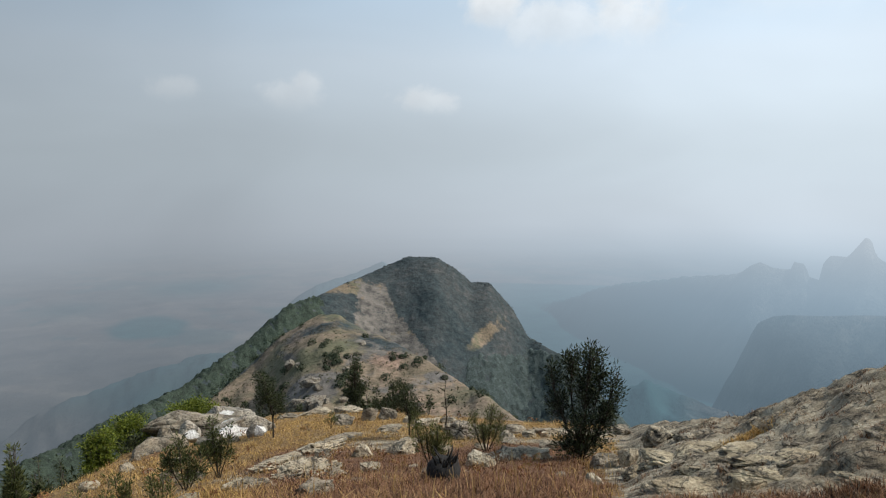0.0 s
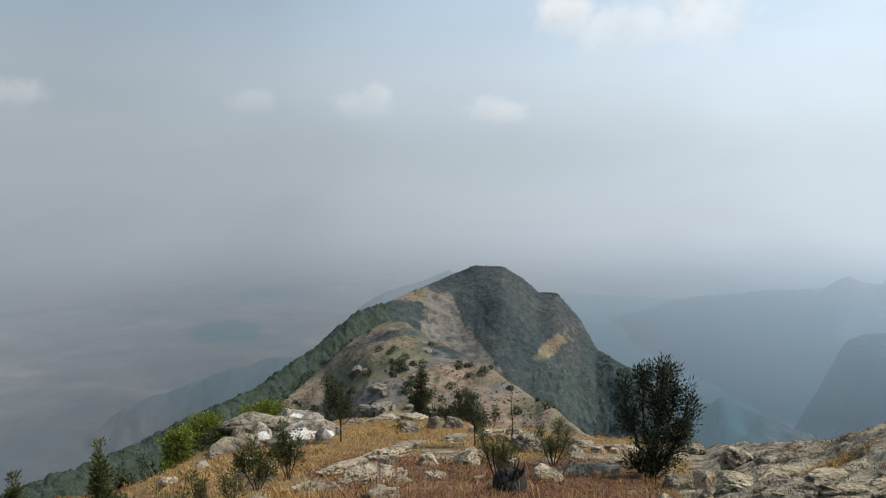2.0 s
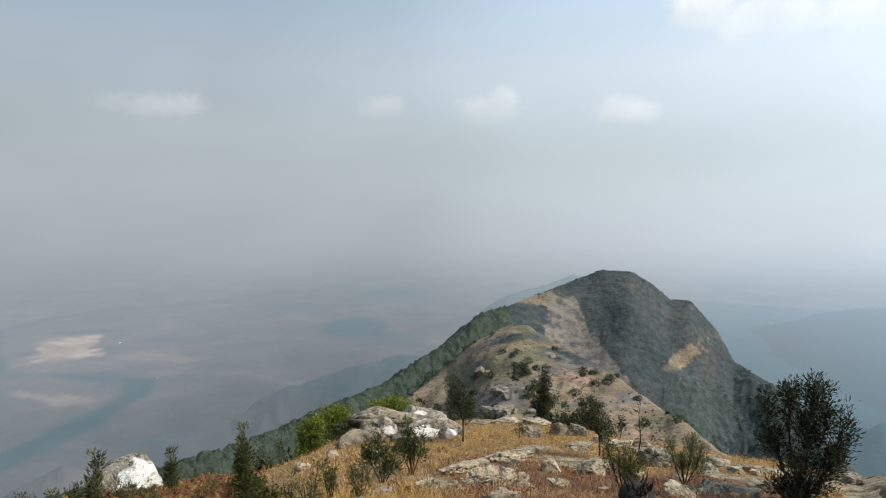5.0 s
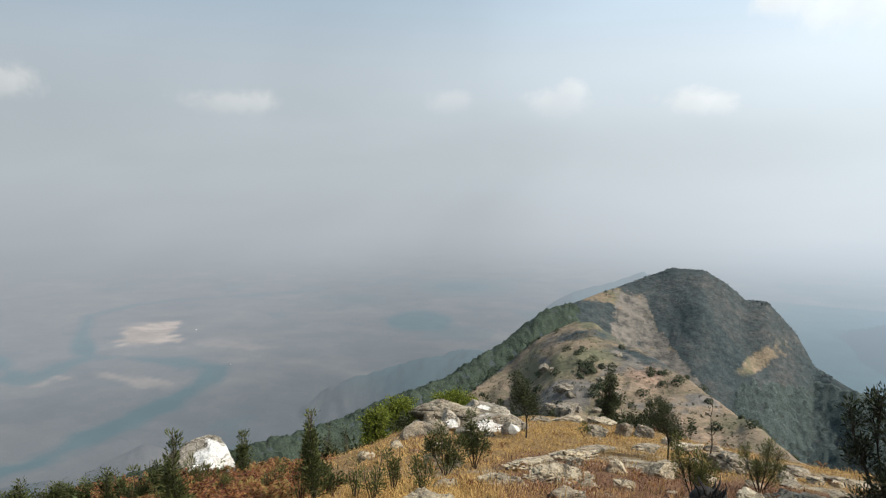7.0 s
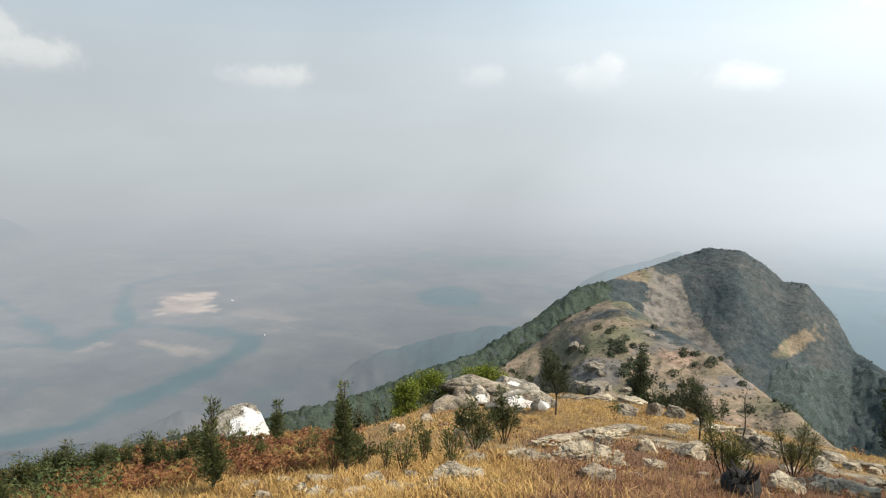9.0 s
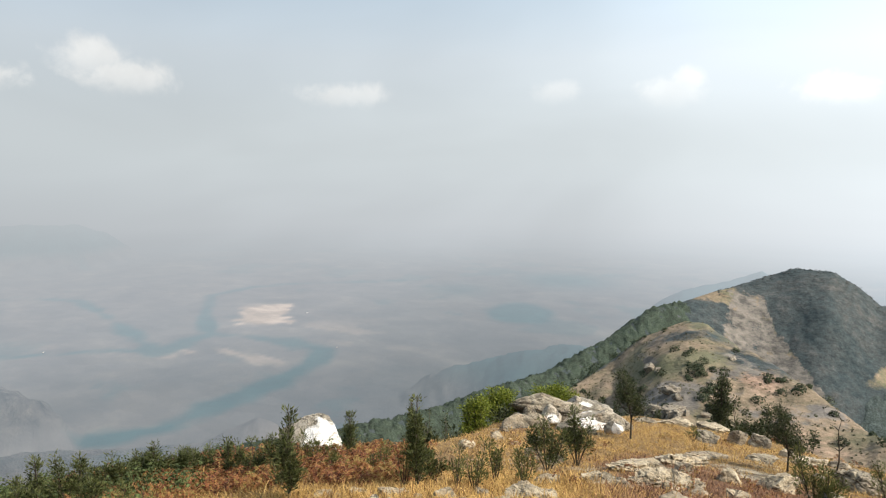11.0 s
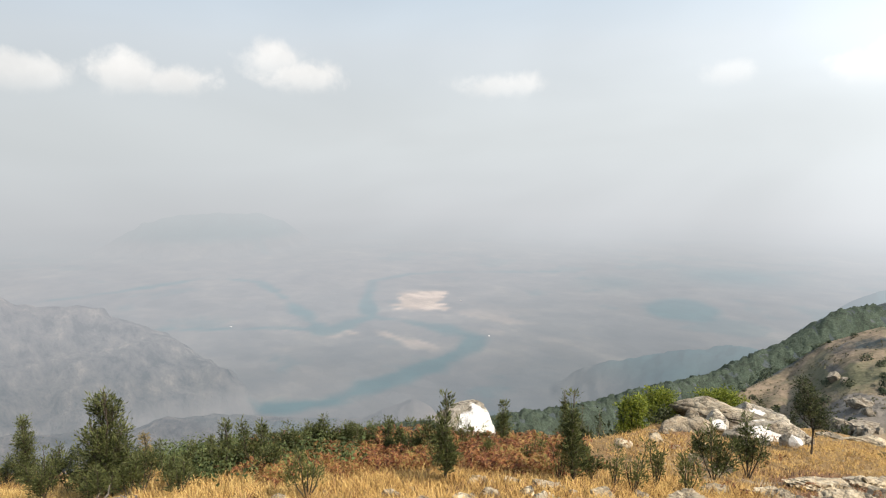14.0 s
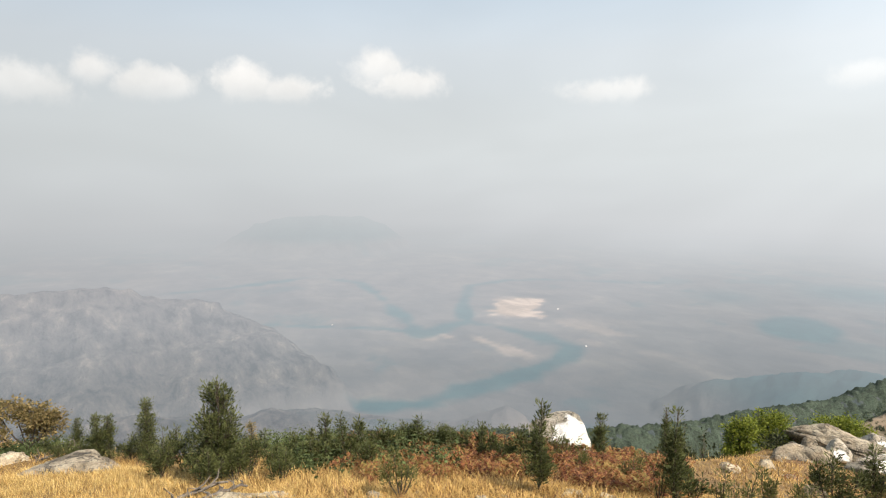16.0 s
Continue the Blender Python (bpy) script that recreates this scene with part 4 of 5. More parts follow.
for k, (kind, bearing, r, high, wide) in enumerate(BEYOND):
    x, y = polar(bearing, r)
    grow(kind, bearing, x, y, r, high, wide, 300 + k, "trees below the meadow")


# ---- rocks ----
def boulder_mesh(name, sx, sy, sz, seed, material, cuts=7, rough=0.16, level=4, wash=None):
    rnd = random.Random(seed)
    bm = bmesh.new()
    bmesh.ops.create_icosphere(bm, subdivisions=level, radius=1.0)
    planes = []
    for _ in range(cuts * 2):
        n = Vector((rnd.gauss(0, 1), rnd.gauss(0, 1), rnd.gauss(0, 0.7))).normalized()
        planes.append((n, rnd.uniform(0.5, 0.88)))
    if rough >= 0.1:
        planes.append((Vector((rnd.gauss(0, 0.15), rnd.gauss(0, 0.15), 1)).normalized(), rnd.uniform(0.55, 0.8)))
    off = Vector((rnd.uniform(-50, 50), rnd.uniform(-50, 50), rnd.uniform(-50, 50)))
    for v in bm.verts:
        p = v.co.copy()
        for n, d in planes:
            s = p.dot(n) - d
            if s > 0:
                p -= n * s * 0.94
        crack = abs(noise.noise(p * 2.1 + off))
        joint = abs(noise.noise(Vector((p.x * 0.9, p.y * 0.9, p.z * 2.6)) + off * 1.7))
        p *= 1.1 + rough * noise.fractal(p * 1.6 + off, 1.0, 2.0, 4) + 0.4 * rough * noise.fractal(p * 7 + off, 0.8, 2.0, 4) - rough * 0.8 * max(0.0, 0.12 - crack) / 0.12 - rough * 1.1 * max(0.0, 0.07 - joint) / 0.07
        taper = 1 - 0.4 * max(p.z, 0) if rough < 0.1 else 1.0
        v.co = Vector((p.x * sx * taper, p.y * sy * taper, p.z * sz))
    me = bpy.data.meshes.new(name)
    bm.to_mesh(me)
    bm.free()
    me.polygons.foreach_set("use_smooth", np.ones(len(me.polygons), bool))
    me.set_sharp_from_angle(angle=radians(38))
    me.materials.append(material)
    if wash:
        co = np.array([v.co[:] for v in me.vertices])
        total = np.zeros(len(co))
        for (cx, cy, cz), size in wash:
            way = co / (sx, sy, sz)
            way /= np.linalg.norm(way, axis=1, keepdims=True)
            aim = np.array((cx, cy, cz)) / math.sqrt(cx * cx + cy * cy + cz * cz)
            d = np.arccos(np.clip(way @ aim, -1, 1))
            total = np.maximum(total, np.clip(1.1 - 0.62 * d / size, 0, 1))
        me.attributes.new("whitewash", "FLOAT", "POINT").data.foreach_set("value", total.astype(np.float32))
    return me


def boulder(name, bearing, low, wide, tall, deep, seed, material, label, sink=0.25, turn=0.0, cuts=7, rough=0.16, wash=None, tilt=0.0, out=0.0, category="boulder"):
    """A rock whose foot lies at a bearing and fall; wide and tall in degrees, deep as a share of its width."""
    x, y, r = spot(bearing, low)
    if out:
        x, y = polar(bearing, out)
        r = out
    w, h = metres(wide, r), metres(tall, r)
    me = boulder_mesh(name, w * 0.55, w * 0.55 * deep, h * 0.62 * (1 + sink), seed, material, cuts, rough, 5 if wide > 3.9 else 4 if wide > 1.8 else 3, wash)
    ob = new(name, me)
    b = radians(bearing)
    x, y = x - math.sin(b) * w * 0.5 * deep, y + math.cos(b) * w * 0.5 * deep
    ob.matrix_world = pose(x, y, height(x, y) + h * 0.62 * (1 - sink) - 0.05, 0, tilt, bearing + turn)
    return tagged(ob, label, category, "boulders on the meadow")


PLAIN = "pale weathered granite rock set in dry grass"
FLAT = "low flat pale rock slab showing through the grass"
# the painted boulders at the meadow's crest: bearing, fall, width, height, depth, cuts, whitewash, tilt
CLUSTER = [(21.9, 21.3, 8.6, 2.1, 0.42, GRANITE, "broad low granite dome carrying the painted boulders", 3, None, 0), (18.3, 21.6, 5.6, 1.6, 0.45, WHITE_ROCK, "sloping granite shoulder with a broad band of white paint", 3, [((-0.55, -0.8, 0.15), 0.55), ((-0.1, -0.9, -0.05), 0.5), ((0.35, -0.85, -0.1), 0.4)], 9),
           (23.1, 20.7, 4.2, 1.85, 0.9, WHITE_ROCK, "long grey granite boulder with a sloping back", 5, None, 9), (24.6, 21.4, 2.0, 1.3, 0.9, GRANITE, "blocky granite boulder under a larger one", 7, None, -12),
           (25.7, 22.0, 4.6, 0.95, 0.7, GRANITE, "flat granite ledge running down from the boulders", 8, None, -7), (22.7, 21.6, 2.5, 1.6, 0.7, WHITE_ROCK, "granite block with a spot of white paint", 6, [((0.1, -0.9, 0.25), 0.5)], 0),
           (19.7, 21.1, 4.5, 2.0, 0.9, WHITE_ROCK, "rounded granite boulder with white paint on its crown", 5, [((0.05, -0.6, 0.75), 0.36), ((-0.45, -0.7, 0.5), 0.3)], -10), (19.1, 21.5, 3.1, 1.3, 0.6, WHITE_ROCK, "low boulder face brushed all over with white paint", 4, [((0.1, -0.9, 0.2), 1.5)], -6),
           (17.0, 21.8, 1.8, 1.1, 0.8, WHITE_ROCK, "small granite block half painted white", 6, [((0.2, -0.9, 0.2), 0.9)], 0), (17.7, 21.3, 3.0, 1.15, 0.8, GRANITE, "grey granite boulder behind painted ones", 6, None, -12),
           (21.3, 21.3, 1.7, 1.25, 0.7, GRANITE, "dark-sided granite boulder wedged between larger ones", 7, None, 0), (23.9, 21.9, 2.6, 1.1, 0.7, GRANITE, "low granite block in front of larger ones", 6, None, 6),
           (25.3, 21.6, 2.2, 1.0, 0.7, GRANITE, "low granite block in front of larger ones", 6, None, -8), (21.2, 21.9, 2.4, 0.8, 0.7, GRANITE, "low granite block in front of larger ones", 6, None, 0)]
for k, (bearing, low, wide, tall, deep, material, label, cuts, wash, tilt) in enumerate(CLUSTER):
    boulder("boulder", bearing, low, wide, tall, deep, 8 + k, material, label, 0.2, (k * 29) % 30 - 12, cuts, 0.098, wash, tilt)
boulder("boulder", 44.3, 23.8, 5.7, 3.0, 0.8, 7, WHITE_ROCK, "tall pointed granite boulder with a broad white-painted face", 0.15, 0, 4, 0.08, [((0.5, -0.8, 0.3), 1.1)], 12)
ROCKS = [(9.4, 21.5, 2.4, 1.1, GRANITE, "dark-faced granite block with a pale top"), (6.9, 21.3, 1.5, 1.4, GRANITE, "upright grey granite block at the meadow's crest"), (11.7, 20.5, 2.8, 0.5, PALE_GRANITE, FLAT), (8.9, 20.5, 2.6, 0.6, PALE_GRANITE, FLAT),
         (5.2, 21.2, 2.4, 1.0, GRANITE, PLAIN), (5.2, 22.3, 3.2, 0.75, GRANITE, FLAT), (7.6, 24.2, 2.3, 1.3, PALE_GRANITE, PLAIN), (3.8, 24.2, 2.8, 1.3, PALE_GRANITE, PLAIN), (14.2, 20.6, 2.0, 0.4, GRANITE, FLAT),
         (-1.6, 23.0, 4.2, 1.5, GRANITE, "broad grey granite slab at the crest of the meadow"), (1.6, 21.9, 2.4, 0.7, PALE_GRANITE, FLAT), (-0.4, 21.6, 1.8, 0.6, GRANITE, PLAIN), (3.2, 21.5, 1.6, 0.6, PALE_GRANITE, PLAIN),
         (-3.4, 25.2, 3.2, 1.6, PALE_GRANITE, "pale rounded granite rock with brown streaks beside a burnt stump"), (-14.6, 24.7, 3.0, 1.4, GRANITE, "grey granite rock mottled with black lichen"),
         (-16.9, 24.3, 1.9, 1.7, PALE_GRANITE, PLAIN), (-19.4, 22.2, 3.6, 1.6, PALE_GRANITE, "smooth cream granite dome at the crest"), (-6.6, 22.4, 2.4, 0.8, GRANITE, PLAIN), (-16.4, 21.8, 2.2, 0.9, GRANITE, PLAIN),
         (-7.8, 24.5, 4.4, 0.9, PALE_GRANITE, FLAT), (-9.6, 22.4, 2.4, 0.8, GRANITE, PLAIN), (-6.2, 23.2, 2.0, 0.6, GRANITE, PLAIN), (-21.8, 21.6, 2.0, 0.7, PALE_GRANITE, PLAIN),
         (86.5, 22.8, 6.6, 1.2, GRANITE, "broad rounded granite dome behind yellow grass"), (90.8, 21.3, 3.0, 0.9, PALE_GRANITE, PLAIN), (74.6, 27.2, 5.5, 0.8, PALE_GRANITE, FLAT), (71.0, 27.4, 4.2, 0.8, PALE_GRANITE, FLAT),
         (62.0, 27.8, 1.8, 0.9, PALE_GRANITE, PLAIN), (42.7, 28.3, 2.1, 0.9, PALE_GRANITE, PLAIN), (45.7, 28.7, 2.3, 1.0, PALE_GRANITE, PLAIN), (43.7, 27.3, 2.6, 0.7, PALE_GRANITE, FLAT), (40.7, 27.2, 2.4, 0.6, PALE_GRANITE, FLAT), (37.0, 27.5, 3.6, 0.7, PALE_GRANITE, FLAT),
         (32.5, 27.9, 2.4, 1.3, PALE_GRANITE, PLAIN), (30.6, 28.5, 3.6, 0.9, PALE_GRANITE, FLAT), (23.1, 26.4, 2.8, 1.2, PALE_GRANITE, PLAIN), (24.9, 27.6, 3.0, 1.2, PALE_GRANITE, PLAIN), (27.4, 28.6, 2.6, 0.8, PALE_GRANITE, PLAIN), (34.6, 28.6, 2.8, 0.8, PALE_GRANITE, FLAT), (20.4, 28.0, 3.0, 0.7, GRANITE, FLAT)]
for k, (bearing, low, wide, tall, material, label) in enumerate(ROCKS):
    flat = tall / wide < 0.3
    made = boulder("rock", bearing, low, wide * (1.15 if flat else 1.0), tall, 0.75 if not flat else 0.6, 40 + k, material, label, 0.45, (k * 47) % 60 - 30, 3 if wide > 6 else 8, 0.1 if wide > 6 else 0.22 if flat else 0.17, category="rock")
    if bearing == -7.8:
        lettered_rock = made


def slab(name, start, end, tall, deep, seed, material, label):
    """A long outcrop of rock between two places on the meadow, each a bearing and a fall."""
    (xa, ya, ra), (xb, yb, rb) = spot(*start), spot(*end)
    long = math.hypot(xb - xa, yb - ya)
    me = boulder_mesh(name, long * 0.62, deep * 1.15, tall, seed, material, 11, 0.3, 5)
    ob = new(name, me)
    x, y, za, zb = (xa + xb) / 2, (ya + yb) / 2, height(xa, ya), height(xb, yb)
    ob.matrix_world = pose(x, y, (za + zb) / 2 - 0.05 * tall, 0, -math.degrees(math.atan2(zb - za, long)), math.degrees(math.atan2(yb - ya, xb - xa)))
    return tagged(ob, label, "rock", "boulders on the meadow")


SLABS = [((16.7, 24.7), (12.6, 23.7), 0.42, 0.55, PALE_GRANITE), ((13.4, 23.8), (9.9, 22.9), 0.36, 0.55, PALE_GRANITE), ((20.2, 26.1), (15.4, 25.7), 0.34, 0.45, PALE_GRANITE), ((15.8, 25.6), (10.6, 25.0), 0.36, 0.5, PALE_GRANITE), ((14.1, 24.75), (10.9, 24.5), 0.24, 0.4, PALE_GRANITE),
         ((11.0, 22.9), (8.0, 22.4), 0.22, 0.5, GRANITE), ((-5.0, 24.4), (-9.6, 24.3), 0.26, 0.5, PALE_GRANITE), ((26.6, 28.0), (22.8, 27.2), 0.3, 0.45, PALE_GRANITE)]
for k, (start, end, tall, deep, material) in enumerate(SLABS):
    slab("rock_outcrop", start, end, tall, deep, 760 + k, material, "long broken pale rock slab half buried in grass")
# loose stones of the bare summit rock
for k in range(50):
    rnd = random.Random(900 + k)
    r = rnd.uniform(10.5, 16.5)
    w, h = rnd.uniform(0.1, 0.32), rnd.uniform(0.06, 0.15)
    boulder("stone", rnd.uniform(-38, -17), 25, math.degrees(w / r), math.degrees(h / r), 0.8, 930 + k, GRANITE if k % 3 else PALE_GRANITE,
            "loose weathered stone on the bare summit rock", 0.35, rnd.uniform(-60, 60), 7, 0.2, None, rnd.uniform(-6, 10), r, "stone")
# smaller stones scattered over the rocky part of the meadow
for k in range(60):
    rnd = random.Random(1400 + k)
    bearing, r = rnd.uniform(-14, 34), math.sqrt(rnd.uniform(10.5 ** 2, 30 ** 2))
    w = rnd.uniform(0.18, 0.75)
    boulder("stone", bearing, 25, math.degrees(w / r), math.degrees(w * rnd.uniform(0.3, 0.6) / r), 0.8, 1500 + k, (PALE_GRANITE, GRANITE)[k % 2],
            "small weathered stone lying in the dry grass", 0.4, rnd.uniform(-60, 60), 7, 0.18, None, rnd.uniform(-8, 8), r, "stone")
# fractured plates of the summit bedrock
for k in range(18):
    rnd = random.Random(1700 + k)
    bearing, r = rnd.uniform(-37, -17.5), rnd.uniform(10.8, 16.0)
    w = rnd.uniform(0.5, 1.5)
    boulder("rock_plate", bearing, 25, math.degrees(w / r), math.degrees(rnd.uniform(0.1, 0.2) / r), 0.6, 1750 + k, SUMMIT_ROCK,
            "fractured tan plate of the summit bedrock", 0.82, rnd.uniform(-25, 55), 9, 0.2, None, rnd.uniform(-12, -2), r, "rock")
# outcrops on the tan grass knob below the peak
for k, (bearing, r, wide, tall) in enumerate([(13.9, 126, 1.2, 0.55), (13.3, 124, 0.7, 0.4), (12.8, 104, 1.6, 0.8), (11.6, 102, 1.3, 0.6), (14.0, 102, 1.2, 0.6), (12.2, 112, 1.4, 0.5), (10.8, 98, 1.0, 0.5),
                                               (9.0, 116, 0.6, 0.35), (7.4, 128, 0.7, 0.3), (4.6, 108, 0.8, 0.35), (2.2, 100, 0.7, 0.3), (15.2, 112, 0.8, 0.5), (6.2, 92, 0.6, 0.35)]):
    boulder("outcrop", bearing, 20, wide, tall, 0.9, 1900 + k, KNOB_ROCK, "grey rock outcrop on the tan grass knob", 0.6, (k * 53) % 90, 8, 0.2, None, 0.0, r, "rock")
for k in range(18):
    rnd = random.Random(2000 + k)
    boulder("outcrop", rnd.gauss(12.2, 1.7), 20, rnd.uniform(0.8, 2.4), rnd.uniform(0.3, 0.65), 0.6, 2040 + k, KNOB_ROCK, "cracked rock slab on the tan grass knob", 0.7, rnd.uniform(-40, 40), 9, 0.22, None, rnd.uniform(-14, 14), rnd.uniform(92, 112), "rock")
# pale stones along the near edge of the bracken
for k in range(32):
    rnd = random.Random(2100 + k)
    bearing, r = rnd.uniform(24, 60), rnd.uniform(9.0, 11.6)
    w = rnd.uniform(0.1, 0.36)
    boulder("stone", bearing, 25, math.degrees(w / r), math.degrees(w * rnd.uniform(0.4, 0.7) / r), 0.8, 2200 + k, (PALE_GRANITE, PALE_GRANITE, GRANITE)[k % 3],
            "small pale stone in straw grass near bracken", 0.4, rnd.uniform(-60, 60), 7, 0.18, None, rnd.uniform(-8, 8), r, "stone")


# ---- grass, heath and bracken ----
def make_blades(name, stops, own=0.6):
    m, N, p, pos, out = surface(name, 0.7, 0.25)
    island = N.add("ShaderNodeNewGeometry").outputs["Random Per Island"]
    c = N.ramp(N.math("ADD", N.math("MULTIPLY", island, own), N.math("MULTIPLY", N.noise(pos, 0.9 if own > 0.5 else 0.8, 4.0), 1 - own)), stops)
    N.put(p.inputs["Base Color"], c)
    tr = N.add("ShaderNodeBsdfTranslucent")
    N.put(tr.inputs[0], c)
    mixed = N.add("ShaderNodeMixShader")
    mixed.inputs[0].default_value = 0.3
    N.put(mixed.inputs[1], p.outputs[0])
    N.put(mixed.inputs[2], tr.outputs[0])
    N.nt.links.new(mixed.outputs[0], out.inputs[0])
    return m


STRAW = make_blades("straw_blade", [(0.24, (0.155, 0.079, 0.026)), (0.44, (0.39, 0.238, 0.076)), (0.66, (0.60, 0.386, 0.132)), (0.9, (0.76, 0.54, 0.232))])
GOLD = make_blades("golden_grass_blade", [(0.18, (0.265, 0.160, 0.053)), (0.42, (0.490, 0.330, 0.119)), (0.65, (0.673, 0.485, 0.191)), (0.9, (0.796, 0.621, 0.297))])
HEATH = make_blades("russet_heath_stalk", [(0.27, (0.039, 0.019, 0.012)), (0.46, (0.171, 0.081, 0.041)), (0.68, (0.352, 0.185, 0.093)), (0.9, (0.572, 0.370, 0.200))])
FERN = make_blades("autumn_bracken", [(0.26, (0.03, 0.015, 0.01)), (0.40, (0.13, 0.042, 0.022)), (0.49, (0.27, 0.095, 0.04)), (0.57, (0.33, 0.155, 0.056)), (0.64, (0.35, 0.235, 0.075)), (0.73, (0.19, 0.205, 0.058))], 0.4)
rng = np.random.default_rng(7)


def scatter(n, b0, b1, r0, r1):
    """n random places on the meadow, even in area."""
    b = rng.uniform(b0, b1, n)
    r = np.sqrt(rng.uniform(r0 ** 2, r1 ** 2, n))
    x, y = polar(b, r)
    return x, y, b, r


def unit(v):
    return v / np.linalg.norm(v, axis=-1, keepdims=True)


def blades(name, x, y, tall, wide, per, material, label, category, spread=0.09, droop=0.5):
    """Tufts of bent blades at the places x, y; one mesh."""
    n = len(x)
    x = np.repeat(x, per) + rng.normal(0, spread, n * per)
    y = np.repeat(y, per) + rng.normal(0, spread, n * per)
    h = np.repeat(tall, per) * rng.uniform(0.55, 1.2, n * per)
    z = ground_height(x, y) - 0.03
    a = rng.uniform(0, 2 * np.pi, n * per)
    lean = rng.uniform(0.1, droop, n * per)
    d = np.stack([np.cos(a) * lean, np.sin(a) * lean, np.ones_like(a)], -1)
    side = np.stack([-np.sin(a), np.cos(a), np.zeros_like(a)], -1) * (wide * rng.uniform(0.6, 1.4, n * per))[:, None] * 0.5
    foot = np.stack([x, y, z], -1)
    mid = foot + d * (h * 0.55)[:, None]
    tip = foot + d * h[:, None] * np.array([1.5, 1.5, 0.93])
    co = np.stack([foot - side, foot + side, mid - side * 0.8, mid + side * 0.8, tip], 1).reshape(-1, 3)
    k = np.arange(n * per)[:, None] * 5
    tris = np.concatenate([k + [0, 1, 3], k + [0, 3, 2], k + [2, 3, 4]])
    ob = mesh_object(name, co, tris, material, smooth=False)
    return tagged(ob, label, category, kind="stuff")


def masks_at(x, y):
    return ground_masks(x, y, ground_height(x, y))


x, y, b, r = scatter(24000, -40, 97, 8.5, 42)
near = scatter(9000, -14, 97, 8.8, 15)
x, y, b, r = (np.concatenate(p) for p in zip((x, y, b, r), near))
m = masks_at(x, y)
on = (r < np.interp(b, RIM_B, RIM_R) + 1.5) & (m["bare"] < 0.43 + 0.12 * rng.random(len(x)))
heathy = m["russet"] + 0.25 * rng.normal(size=len(x)) > 0.55
fern_zone = step(b, 28, 34) * (1 - step(b, 64, 69)) * step(r, 12.4, 13.6)
keep = on & ~heathy & (rng.random(len(x)) > 0.75 * fern_zone)
tall = rng.uniform(0.08, 0.22, len(x)) * (1 + 0.4 * fbm(x, y, 3.0, 3, 71)) * (1 + 0.3 * step(b, 55, 75))
blades("dry_grass", x[keep], y[keep], tall[keep], 0.0145, 11, STRAW, "dense straw-yellow dry grass covering the meadow", "grass", 0.11, 1.1)
ring = scatter(2600, -180, 180, 0.5, 9)
blades("summit_grass", ring[0], ring[1], rng.uniform(0.06, 0.16, 2600), 0.012, 9, STRAW, "short trodden straw grass on the summit", "grass", 0.12, 1.2)
keep = on & heathy
blades("russet_heath", x[keep], y[keep], tall[keep] * 0.95, 0.0135, 12, HEATH, "reddish brown dried heath and seeding grass stalks", "grass", 0.13, 1.2)
x, y, b, r = scatter(5200, 58, 97, 9.5, 26)
m = masks_at(x, y)
low = np.degrees(np.arctan2(EYE - ground_height(x, y), r))
keep = (m["bare"] < 0.5) & (low > 24.2 - 2.2 * step(b, 76, 90))
blades("yellow_grass", x[keep], y[keep], rng.uniform(0.13, 0.28, keep.sum()), 0.012, 12, GOLD, "tall bright yellow dry grass in the open", "grass", 0.1, 0.6)
x, y, b, r = scatter(260, -38, -16, 10.5, 20)
blades("rock_tufts", x, y, rng.uniform(0.06, 0.16, len(x)), 0.011, 14, HEATH, "small brown tufts rooted in rock cracks", "grass", 0.06, 0.9)
x, y, b, r = scatter(900, -38, -19, 9.6, 11.4)
blades("rock_foot_grass", x, y, rng.uniform(0.12, 0.26, len(x)), 0.011, 14, HEATH, "brown dry grass along the foot of the summit rock", "grass", 0.08, 0.8)
# pale seed stalks standing above the heath
x, y, b, r = scatter(200, -16, 30, 9.5, 18)
blades("seed_stalks", x, y, np.full(len(x), 0.62), 0.010, 2, STRAW, "thin pale dry seed stalks standing above grass", "grass", 0.04, 0.25)


